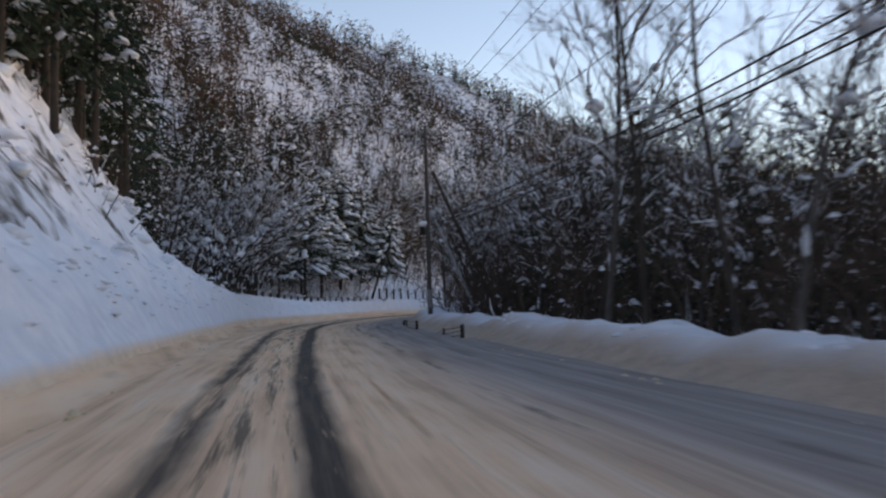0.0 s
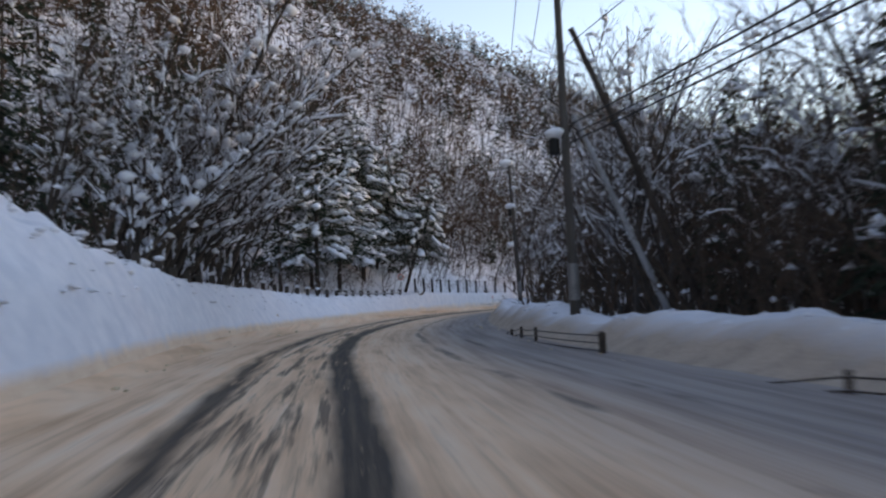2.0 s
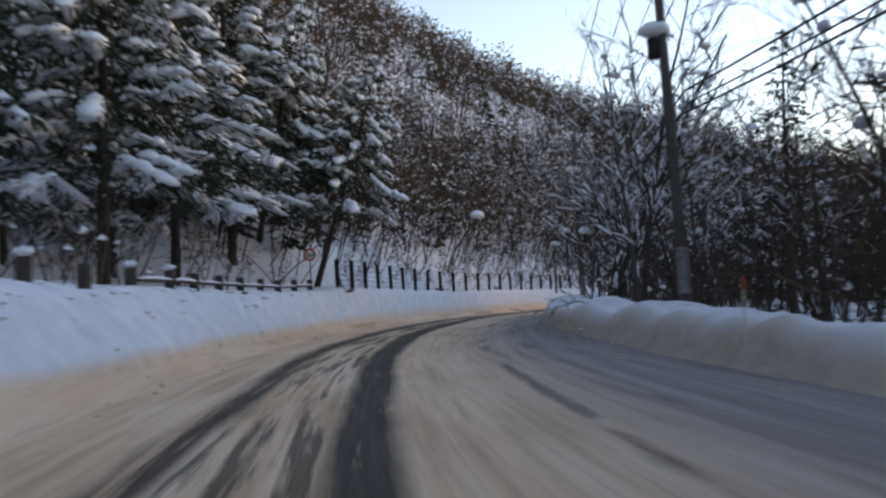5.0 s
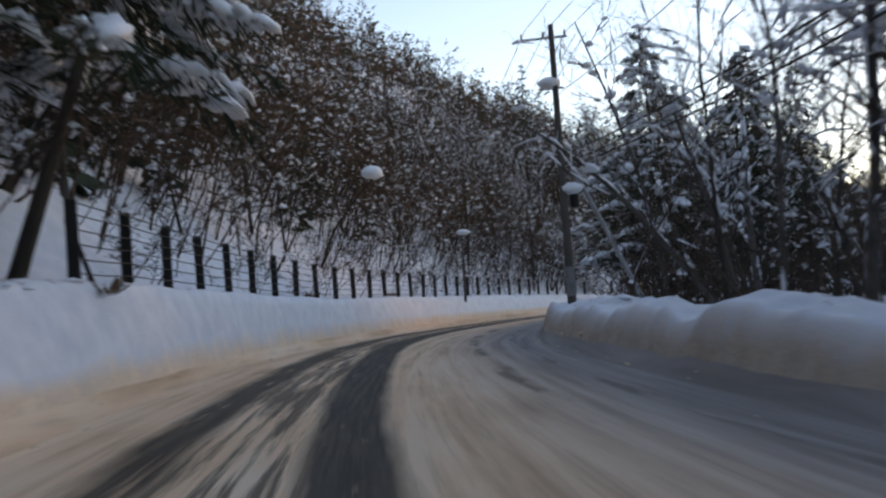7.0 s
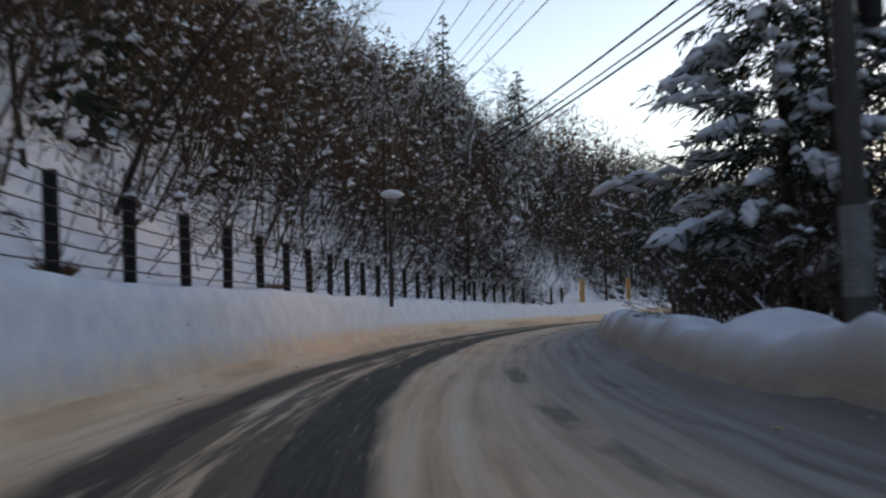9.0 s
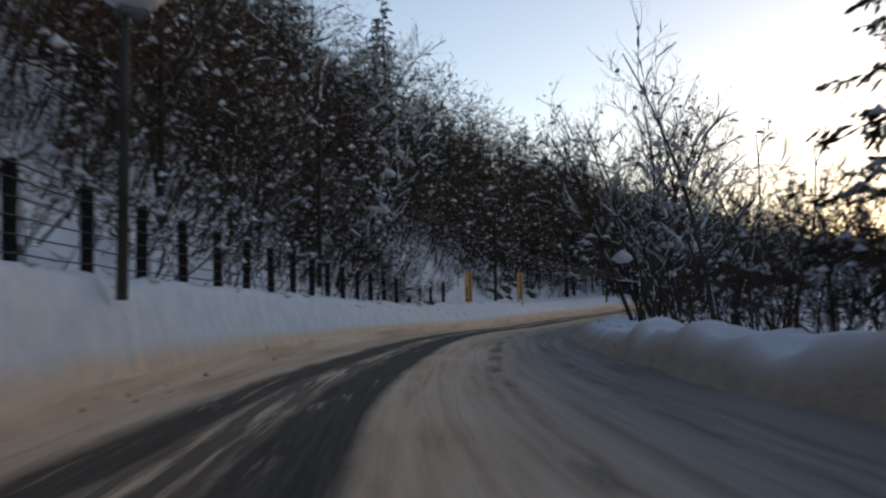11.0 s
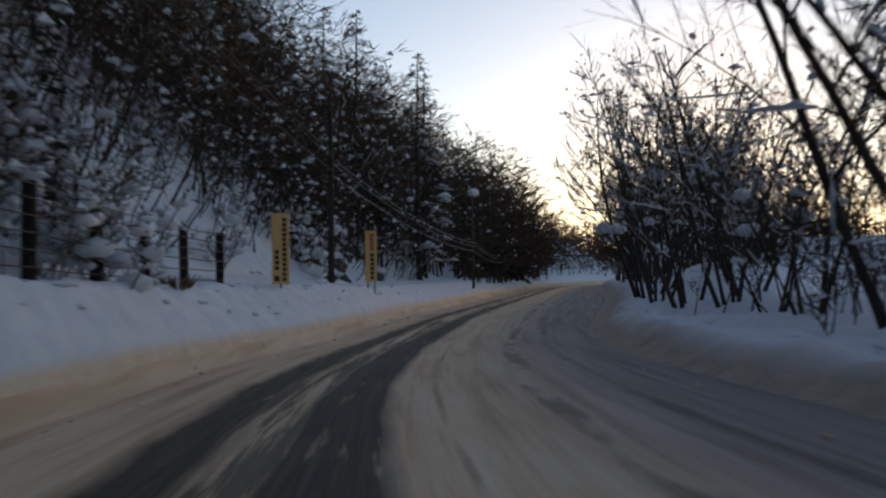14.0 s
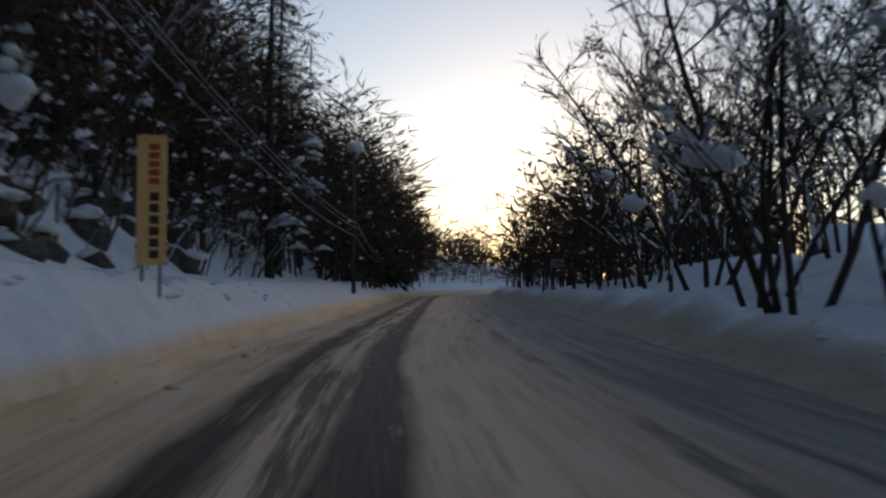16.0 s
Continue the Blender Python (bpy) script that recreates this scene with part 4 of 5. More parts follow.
# the far woods: whole hillsides of small trees in one mesh each
def far_wood(name, n, place, seed, label, fir_share, tall=(6, 10), frost=1.0, thick=1.0, low=0.08, bow=0.0, girth=0.09, lumps=1.0, tiers=12):
    rg = R(seed)
    wood, white, green, leafage = Pile(), Pile(), Pile(), Pile()
    for _ in range(n):
        s, d, *hill = place(rg)
        x, y = hill or plan(s, d)
        z, h = (hill_z(x, y) if hill else ground_z(s, d)) - 0.3, rg.uniform(*tall)
        p = Vector((x, y, z))
        t = axis(s)[1]
        top = p + Vector((rg.uniform(-0.8, 0.8), rg.uniform(-0.8, 0.8), h)) + Vector((t.y, -t.x, 0)) * h * bow * rg.uniform(0.2, 1.3)
        wood.tube([p, p.lerp(top, 0.75)], [girth, girth * 0.35], 3)
        if rg.random() < fir_share:
            h *= 0.85
            top = p + (top - p) * 0.85
            for k in range(tiers):
                u = 0.12 + 0.88 * k / tiers
                r = h * 0.2 * (1.05 - u) + 0.12
                for j in range(5):
                    w = rg.uniform(0, math.tau)
                    q = p.lerp(top, u + rg.uniform(-0.03, 0.03))
                    out = Vector((math.cos(w), math.sin(w), rg.uniform(-0.6, -0.1)))
                    green.blade(q, out, r * rg.uniform(0.7, 1.3), (r * 0.13 + 0.03) * 12 / tiers, rg)
                    green.blade(q + out * r * 0.4, out + Vector((rg.uniform(-0.6, 0.6), rg.uniform(-0.6, 0.6), -0.1)), r * 0.6, r * 0.1 + 0.02, rg)
                    if rg.random() < 0.35 * frost:
                        white.bead(q + out * r * rg.uniform(0.5, 0.95), rg.uniform(0.09, 0.22) * lumps, rg)
        else:
            brown = leafage if rg.random() < 0.5 else wood
            for k in range(17):
                u = rg.uniform(low, 1.0)
                q = p.lerp(top, u)
                w = rg.uniform(0, math.tau)
                ln = h * (0.4 - 0.26 * u) * rg.uniform(0.6, 1.3)
                dd = Vector((math.cos(w), math.sin(w), rg.uniform(0.0, 0.9))).normalized()
                wood.blade(q, dd, ln, 0.03, rg)
                for m in range(3):
                    tip = q + dd * ln * rg.uniform(0.3, 1.0)
                    brown.blade(tip, (dd + Vector((rg.uniform(-1, 1), rg.uniform(-1, 1), rg.uniform(-0.4, 0.6)))).normalized(), ln * rg.uniform(0.35, 0.7), rg.uniform(0.03, 0.07) * thick, rg)
                if rg.random() < 0.34 * frost:
                    white.bead(tip + Vector((0, 0, 0.05)), rg.uniform(0.08, 0.24) * lumps, rg)
    v, f, idx = [], [], []
    for i, pile in enumerate((wood, white, green, leafage)):
        off = len(v)
        v += pile.v
        f += [tuple(a + off for a in face) for face in pile.f]
        idx += [i] * len(pile.f)
    me = bpy.data.meshes.new(name)
    me.from_pydata(v, [], f)
    for m in (TWIG, CLUMP, NEEDLE, LITTER):
        me.materials.append(m)
    me.polygons.foreach_set("material_index", idx)
    return tagged(new(name, me), label, "woods", kind="stuff")


def slope_spot(s0, s1, u0, u1):
    def spot(rg):
        s = rg.uniform(s0, s1)
        return s, table(s, FENCE) - table(s, FLAT) - rg.uniform(u0, u1)
    return spot


far_wood("hillside_wood", 1600, lambda rg: (lambda s: (s, table(s, FENCE) - table(s, FLAT) - 30 - 88 * rg.random() ** 1.2))(rg.uniform(75, 262)), 1, "snowy mixed wood covering the steep hillside", 0.25, (6, 10), 0.7, 2.3, lumps=1.7, tiers=9)
far_wood("middle_slope_wood", 460, lambda rg: (lambda s: (s, table(s, FENCE) - table(s, FLAT) - 13 - 19 * rg.random()))(rg.uniform(80, 250)), 34, "dense brown wood halfway up the slope", 0.15, (6, 9), 0.35, 1.2, 0.15, 0.2)


def hill_spot(u0, u1):
    """A place on the near side of the mountain behind, between two shares of its length."""
    def spot(rg):
        u = rg.uniform(u0, u1) * (len(HILL) - 1)
        i = int(u)
        a, b = Vector(HILL[i][:2]), Vector(HILL[i + 1][:2])
        q, across = a.lerp(b, u - i), (b - a).normalized()
        back = 95 * rg.random() ** 1.25 - 6
        return 0, 0, q.x + across.y * back, q.y - across.x * back
    return spot


far_wood("mountain_wood", 1500, hill_spot(0.0, 0.52), 31, "snowy larches and firs covering the mountain behind", 0.5, (8, 12), 0.75, 3.0, lumps=2.6, tiers=7)
far_wood("mountain_shoulder_wood", 620, hill_spot(0.5, 1.0), 32, "dark snowy wood on the shoulder of the mountain", 0.4, (9, 13), 0.4, 3.2, lumps=2.4, tiers=7)
far_wood("ridge_wood", 260, slope_spot(110, 215, 55, 135), 21, "snowy mixed wood near the ridge", 0.25, (6, 10), 0.8, 1.95)
far_wood("slope_wood", 760, slope_spot(119, 262, 1.0, 15), 6, "dense brown wood just above the wire fence", 0.04, (4.5, 7.5), 0.45, 0.75, 0.3, 0.4, 0.055)
far_wood("upper_slope_wood", 130, slope_spot(136, 176, 4, 14), 9, "dense brown wood on the steep slope", 0.1, (5, 8), 0.8, 0.75, 0.25, 0.3, 0.055)
far_wood("end_wood", 150, lambda rg: (lambda s: (s, -4.8 - 24 * rg.random()))(rg.uniform(352, 405)), 20, "low bare wood where the road bends out of sight", 0.05, (6, 9), 0.3, 1.4)
far_wood("far_bend_wood", 170, lambda rg: (lambda s: (s, -4.7 - 16 * rg.random() ** 1.4))(rg.uniform(300, 352)), 10, "tall bare wood where the road bends away", 0.05, (12, 17), 0.3, 1.4)
far_wood("straight_wood", 480, lambda rg: (lambda s: (s, -4.6 - (3.2 if s < 274 else 0.0) - 25 * rg.random() ** 1.6))(rg.uniform(250, 350)), 7, "dark bare wood beside the straight", 0.1, (9.5, 14), 0.4)
far_wood("right_treeline", 210, lambda rg: (rg.uniform(272, 345), 8.5 + 22 * rg.random() ** 1.2), 8, "dark bare treeline beyond the snowfield", 0.05, (8, 12), 0.3, 1.6)
far_wood("upper_fir_wood", 170, slope_spot(105, 230, 55, 125), 9, "dark snowy firs high on the steep hillside", 0.85, (6, 9))
far_wood("verge_wood", 75, lambda rg: (rg.uniform(62, 112), 13 + 13 * rg.random()), 14, "bare brown wood behind the utility poles", 0.2, (9, 12), 0.4, 0.8)
far_wood("rail_side_wood", 120, slope_spot(90, 127, 2.0, 17), 17, "dark leaning wood on the slope behind the rail fence", 0.15, (5, 8), 0.5, 0.9, 0.2, 0.4, 0.085)
far_wood("right_brown_wood", 120, lambda rg: (rg.uniform(30, 112), 18 + 16 * rg.random()), 33, "tall bare brown wood behind the roadside thicket", 0.2, (9, 12.5), 0.5, 0.7)
far_wood("near_hill_wood", 220, slope_spot(-10, 70, 4, 70), 2, "snowy mixed wood above the road cut", 0.4)
far_wood("left_hill_wood", 620, slope_spot(58, 140, 3, 72), 35, "dense brown wood with scattered firs above the roadside trees", 0.3, (7, 11), 0.5, 2.0, lumps=1.3, tiers=8)
far_wood("valley_wood", 560, lambda rg: (rg.uniform(-20, 190), 24 + 46 * rg.random() ** 1.2), 3, "bare snowy wood on the valley side", 0.35, (8, 12), 0.25, 2.2, tiers=9)
far_wood("distant_wood", 420, lambda rg: (lambda s: (s, rg.choice((-1, 1)) * rg.uniform(8, 45)))(rg.uniform(285, 418)), 4, "dark wood at the end of the road", 0.05, (6, 9), 0.3, 1.5)


def brush(name, n, place, seed, label, bow, tall=(1.5, 4.5), twigs=10, frost=0.4):
    """A thicket of thin stems in one mesh; bow: how far they lean to the road."""
    rg = R(seed)
    wood, white = Pile(), Pile()
    for _ in range(n):
        s, d = place(rg)
        x, y = plan(s, d)
        q, t = axis(s)
        to_road = Vector((t.y, -t.x, 0)) * (1 if d < 0 else -1)
        p, h = Vector((x, y, ground_z(s, d) - 0.15)), rg.uniform(*tall)
        dd = Vector((rg.uniform(-0.5, 0.5), rg.uniform(-0.5, 0.5), 1)) + to_road * bow * rg.uniform(0.3, 1.3)
        stem = wander(p, dd, h, 4, 0.28, rg, 0.22 if bow > 0.5 else 0.05)
        r = 0.008 * h + 0.006
        wood.tube(stem, [r, r * 0.85, r * 0.65, r * 0.4, r * 0.2], 3)
        if rg.random() < frost:
            white.ridge([a + Vector((0, 0, r)) for a in stem[:3]], r + 0.012, rg.uniform(0.02, 0.05))
        for _ in range(twigs):
            a, ad = along(stem, rg.uniform(0.35, 1.0))
            b = (ad * 0.6 + Vector((rg.uniform(-1, 1), rg.uniform(-1, 1), rg.uniform(-0.3, 0.6)))).normalized()
            ln = h * rg.uniform(0.12, 0.34)
            wood.blade(a, b, ln, 0.013, rg)
            for _ in range(3):
                x = a + b * ln * rg.uniform(0.3, 1.0)
                wood.blade(x, (b + Vector((rg.uniform(-1.2, 1.2), rg.uniform(-1.2, 1.2), rg.uniform(-0.6, 0.7)))).normalized(), ln * rg.uniform(0.4, 0.8), rg.uniform(0.008, 0.02), rg)
            if rg.random() < 0.3 * frost:
                white.bead(a + b * ln * rg.uniform(0.3, 0.9) + Vector((0, 0, 0.03)), rg.uniform(0.05, 0.16), rg)
    v = wood.v + white.v
    f = wood.f + [tuple(a + len(wood.v) for a in face) for face in white.f]
    me = bpy.data.meshes.new(name)
    me.from_pydata(v, [], f)
    me.materials.append(TWIG)
    me.materials.append(CLUMP)
    me.polygons.foreach_set("material_index", [0] * len(wood.f) + [1] * len(white.f))
    return tagged(new(name, me), label, "brushwood", kind="stuff")


brush("slope_brushwood", 560, lambda rg: (lambda s: (s, table(s, FENCE) - (1.6 if s < 212 or s > 234 else 4.5) - 15 * rg.random() ** 1.1))(rg.uniform(119, 262)), 11, "thin leafless saplings bowed down the snowy slope", 0.75, (2.5, 5.0), 20)
brush("roadside_thicket", 880, lambda rg: (lambda s: (s, table(s, RIGHT) + (2.6 if s < 135 else 3.9) + 15 * rg.random()))(rg.uniform(-5, 182)), 12, "dark leafless thicket behind the snow wall", 0.1, (2.0, 5.5), 10, 0.1)
brush("fence_brushwood", 260, lambda rg: (lambda s: (s, table(s, FENCE) - 0.5 - 4.5 * rg.random()))(rg.uniform(178, 216)), 15, "snow-laden brush drooping over the wire fence", 0.7, (1.2, 3.2), 14, 0.8)
brush("board_brushwood", 620, lambda rg: (lambda s: (s, table(s, FENCE) - 1.6 - 8 * rg.random()))(rg.uniform(200, 268)), 17, "snow-laden brush on the slope beside the notice boards", 0.6, (1.4, 4.6), 14, 0.5)
brush("bank_scrub", 120, lambda rg: (lambda s: (s, table(s, RIGHT) + 3.3 + 6 * rg.random()))(rg.uniform(184, 226)), 18, "dark scrub at the foot of the roadside trees", 0.1, (1.2, 4.0), 14, 0.15)
brush("bend_thicket", 240, lambda rg: (lambda s: (s, table(s, RIGHT) + 3.7 + 8 * rg.random()))(rg.uniform(140, 184)), 19, "dark brown thicket on the inside of the bend", 0.1, (1.8, 4.8), 14, 0.2)
brush("low_brushwood", 170, lambda rg: (lambda s: (s, table(s, FENCE) - 0.7 - 4 * rg.random()))(rg.uniform(126, 180)), 22, "low snowy brush behind the wire fence", 0.6, (0.9, 2.6), 12, 0.6)
brush("thicket", 300, lambda rg: (lambda s: (s, table(s, RIGHT) + 4 + 12 * rg.random()))(rg.choice((rg.uniform(183, 226), rg.uniform(264, 330)))), 13, "leafless scrub among the trees", 0.1, (1.0, 3.5))
brush("dark_thicket", 420, lambda rg: (lambda s: (s, table(s, RIGHT) + 4 + 13 * rg.random()))(rg.uniform(8, 72)), 16, "dense dark thicket behind the roadside trees", 0.1, (1.5, 7.0), 15, 0.1)
brush("wood_undergrowth", 520, lambda rg: (lambda s: (s, table(s, FENCE) - 1.0 - 16 * rg.random()))(rg.uniform(36, 119)), 14, "leafless undergrowth below the firs", 0.3, (0.8, 3.5))

# ---- fences ----
def at_sd(s, d, z, turn=0.0):
    """A pose on the plan whose y axis runs along the road."""
    x, y = plan(s, d)
    q, t = axis(s)
    return pose(x, y, z, 0, 0, math.degrees(math.atan2(t.y, t.x)) - 90 + turn)


def mesh_of(bm, mat, name):
    me = bpy.data.meshes.new(name)
    bm.to_mesh(me)
    bm.free()
    me.materials.append(mat)
    return me


def shared(name, me, m, parent, label=""):
    ob = new(name, me)
    ob.parent = parent
    ob.matrix_basis = m
    return tagged(ob, label)


def rail_line(points, r, sag=0.0, sides=5):
    pts = []
    for a, b in zip(points, points[1:]):
        a, b = Vector(a), Vector(b)
        for k in range(4):
            p = a.lerp(b, k / 4)
            p.z -= sag * 4 * (k / 4) * (1 - k / 4)
            pts.append(p)
    pts.append(Vector(points[-1]))
    return rod(pts, r, sides)


# the wire-rope fence at the foot of the slope: H-section posts 2.8 m apart
wire_fence = thing("rockfall_fence", Matrix(), "dark brown steel post fence with wire ropes along the slope", "fence")
bm = box(0.19, 0.022, 2.45, (0, 0.06, -0.95), 0.004)
box(0.19, 0.022, 2.45, (0, -0.06, -0.95), 0.004, bm)
box(0.022, 0.10, 2.45, (0, 0, -0.95), 0.0, bm)
box(0.2, 0.16, 0.02, (0, 0, 1.5), 0.004, bm)
post_mesh = mesh_of(bm, POST, "post")
cap_pile = Pile()
cap_pile.clump((0, 0, 1.55), 0.11, 0.1, 0.05, R(3))
cap_mesh = bpy.data.meshes.new("snow_cap")
cap_mesh.from_pydata([tuple(v) for v in cap_pile.v], [], cap_pile.f)
cap_mesh.materials.append(CLUMP)
feet = []
rg = R(77)
for k in range(-2, 34):
    s = 127.37 + 2.85 * k
    d = table(s, FENCE)
    z = table(s, FENCE_Z) + road_z(s)
    m = at_sd(s, d, z, rg.uniform(-4, 4)) @ pose(0, 0, 0, rg.uniform(-1.2, 1.2), rg.uniform(-2.2, 0.6), 0)
    p = shared("post", post_mesh, m, wire_fence)
    if rg.random() < 0.35:
        shared("snow_cap", cap_mesh, Matrix.Rotation(rg.uniform(0, 6), 4, "Z"), p, "small cap of snow")
    feet.append(m)
for h in (0.2, 0.46, 0.72, 0.98, 1.24, 1.46):
    part("wire_rope", rail_line([m @ Vector((0.085, 0, h)) for m in feet], 0.013, 0.025), WIRE, wire_fence)
part("end_brace", rod([feet[0] @ Vector((0, 0, 1.0)), feet[0] @ Vector((0, 1.5, -0.3))], 0.045, 8), POST, wire_fence)

# the timber fence before it: squat posts and three rails, half buried
rail_fence = thing("timber_fence", Matrix(), "weathered three-rail timber fence half buried in snow", "fence")
bm = box(0.22, 0.2, 2.2, (0, 0, -1.3), 0.02)
timber_post = mesh_of(bm, WOOD_RAIL, "post")
big_cap = Pile()
big_cap.clump((0, 0, 0.97), 0.2, 0.18, 0.1, R(4))
big_cap_mesh = bpy.data.meshes.new("snow_cap")
big_cap_mesh.from_pydata([tuple(v) for v in big_cap.v], [], big_cap.f)
big_cap_mesh.materials.append(CLUMP)
posts = []
for k in range(-25, 3):
    s = 111.7 + 2.5 * k
    z = table(s, FENCE_Z) - 0.38 - 0.1 * (1 - step((s - 88) / 14))
    m = at_sd(s, table(s, FENCE) + (0.15 if s < 100 else 0.0), z, rg.uniform(-6, 6)) @ pose(0, 0, 0, rg.uniform(-2, 2), rg.uniform(-2, 2), 0)
    p = shared("post", timber_post, m, rail_fence)
    if rg.random() < 0.4:
        shared("snow_cap", big_cap_mesh, Matrix.Rotation(rg.uniform(0, 6), 4, "Z"), p, "rounded cap of snow")
    posts.append(m)
for a, b in zip(posts, posts[1:]):
    for h in ((0.1, 0.36, 0.62) if a.translation.y > 96 else (0.0, 0.3)):
        p, q = a @ Vector((0.11, 0.1, h)), b @ Vector((0.11, -0.1, h))
        rail = part("rail", rod([p, q], 0.042, 8), WOOD_RAIL, rail_fence)
        snow = Pile()
        mid = [p.lerp(q, t) + Vector((0, 0, 0.045)) for t in (0.02, 0.3, 0.6, 0.98)]
        snow.ridge(mid, 0.05, 0.05 + 0.03 * rg.random())
        mesh_ob("snow_strip", snow.v, snow.f, CLUMP, rail, True, "strip of snow")

# the cable barrier that the plough has buried on the other side
def cable_rail(spots):
    """spots: how far along each post stands and how deep the snow has buried it."""
    th = thing("cable_barrier", Matrix(), "rusty cable guard rail sticking out of the snow bank", "guard rail", "cable barriers")
    ms = []
    for k, (s, sink) in enumerate(spots):
        m = at_sd(s, table(s, RIGHT) + 0.06, -sink)
        ms.append(m)
        bm = rod([(0, 0, -0.6), (0, 0, 0.6)], 0.085 if k == 0 else 0.05, 10)
        rod([(0, 0, 0.6), (0, 0, 0.63)], [0.093 if k == 0 else 0.056, 0.03], 10, bm)
        part("post", bm, WIRE, th).matrix_basis = m
    for h in (0.2, 0.37, 0.54):
        part("cable", rail_line([m @ Vector((-0.075, 0, h)) for m in ms], 0.016, 0.02), WIRE, th)


cable_rail(((36.6, 0.05), (41.0, 0.3), (45.0, 0.75)))
cable_rail(((50.5, 0.1), (57.7, 0.18), (60.3, 0.22), (63.0, 0.38), (66.0, 0.7)))

# ---- poles and overhead lines ----
def utility_pole(x, y, z0, top, lean=(0.0, 0.0), arms=1, boxes=(), label="tall weathered utility pole with a cross-arm", thick=0.17, shaft=CONCRETE, sleeve=True):
    th = thing("utility_pole", pose(x, y, z0 - 0.8, lean[0], lean[1], 0), label, "utility pole", "utility poles")
    h = top - z0 + 0.8
    n = 7
    part("shaft", rod([(0, 0, h * k / n) for k in range(n + 1)], [thick * (1 - 0.42 * k / n) for k in range(n + 1)], 14), shaft, th, smooth=True)
    q = Vector((x, y))
    best = min(np.arange(-20, 330, 2.0), key=lambda s: (axis(s)[0] - q).length)
    t = axis(best)[1]
    turn = Matrix.Rotation(math.atan2(t.y, t.x) - math.pi / 2, 4, "Z")
    for a in range(arms):
        za = h - 0.55 - 0.9 * a
        arm = part("crossarm", box(2.0, 0.09, 0.09, (-0.35, 0.14, za), 0.01), STEEL, th, "galvanised steel arm")
        arm.matrix_basis = turn
        for k in (-1.25, -0.35, 0.55):
            bm = rod([(k, 0.14, za + 0.09), (k, 0.14, za + 0.16), (k, 0.14, za + 0.2), (k, 0.14, za + 0.26), (k, 0.14, za + 0.34)], [0.025, 0.06, 0.04, 0.055, 0.02], 10)
            part("insulator", bm, CERAMIC, th, "white ceramic insulator").matrix_basis = turn
        part("brace", rod([(0.45, 0.14, za), (0.05, 0.1, za - 0.7)], 0.018, 6), STEEL, th).matrix_basis = turn
    for k, (zc, side, size, kind) in enumerate(boxes):
        zb = zc - z0 + 0.8
        if kind == "transformer":
            bm = rod([(side, 0.1, zb - 0.62), (side, 0.1, zb - 0.55), (side, 0.1, zb - 0.1), (side, 0.1, zb - 0.04)], [0.14, 0.18, 0.18, 0.12], 14)
            holder = part("transformer", bm, POST, th, "dark pole transformer")
        else:
            holder = part("bracket", box(abs(side) * 2 + 0.5, 0.12, 0.08, (side * 0.6, 0.12, zb - 0.1), 0.01), STEEL, th, "steel bracket")
        holder.matrix_basis = turn
        pile = Pile()
        pile.clump((side * 0.8, 0.1, zb + size * 0.3), size, size * 0.85, size * 0.55, R(int(x * 7) + 50 + k), 0, 0, 12)
        mesh_ob("snow_cap", pile.v, pile.f, CLUMP, holder, True, "thick cap of snow")
    if sleeve:
        bm = rod([(0, 0, 1.4), (0, 0, 2.6)], thick * 1.04, 14, None, False)
        part("sleeve", bm, STEEL, th, "grey protective sleeve", True)
    return turn


P0, P1, P2, P3 = (11.5, -8.0), (-0.82, 59.6), (0.35, 98.1), (9.0, 138.65)
PC, PB, P5, PL, PM = (19.3, 181.4), (27.9, 187.2), (57.3, 212.2), (88.7, 230.3), (121.0, 251.5)
utility_pole(*P0, 0.8, 13.0)
utility_pole(*P1, 0.6, 13.2, (0, -0.6), 1, ((6.6, -0.36, 0.36, "transformer"),))
utility_pole(*P2, 0.7, 11.6, (0.5, -2.4), 1, ((8.1, -0.2, 0.45, "transformer"), (11.35, -0.3, 0.55, "bracket"), (9.5, 0.25, 0.3, "bracket")), "leaning utility pole with a snow-capped transformer")
utility_pole(*P3, 0.9, 12.8, (0, -0.8), 1, ((5.75, 0.42, 0.5, "transformer"), (10.2, -0.3, 0.5, "bracket")), "utility pole with a snow-capped transformer", thick=0.19)
utility_pole(*PC, 2.0, 13.2, (0, 0), 1, (), "dark utility pole at the foot of the slope", thick=0.15, shaft=BARK, sleeve=False)
utility_pole(*PB, 3.2, 9.6, (0, 0), 0, (), "dark service pole among the slope trees", thick=0.11, shaft=BARK, sleeve=False)
utility_pole(*P5, 1.7, 10.6, (0, 0.4), 0, (), "dark service pole beside the notice boards", thick=0.14, shaft=BARK, sleeve=False)
utility_pole(*PM, 2.8, 9.5, (0, 0), 0, (), "dark service pole far down the road", thick=0.13, shaft=BARK, sleeve=False)

# the struts that hold up the first pole
strut_root = thing("pole_strut", pose(P1[0], P1[1], 0), "grey steel strut propping the utility pole", "strut", "pole struts")
part("tube", rod([(3.4, 0.4, 0.0), (0.25, 0.05, 7.3)], [0.12, 0.095], 10), PALE_STEEL, strut_root, smooth=True)
strut_b = thing("pole_strut", pose(P1[0], P1[1], 0), "dark timber strut propping the utility pole", "strut", "pole struts")
part("timber", rod([(4.7, 0.9, 0.0), (2.4, 0.5, 5.4), (0.3, 0.12, 10.2)], [0.15, 0.13, 0.1], 10), BARK, strut_b, smooth=True)
guy = thing("pole_strut", pose(P3[0], P3[1], 0), "snow-dusted steel strut propping the utility pole", "strut", "pole struts")
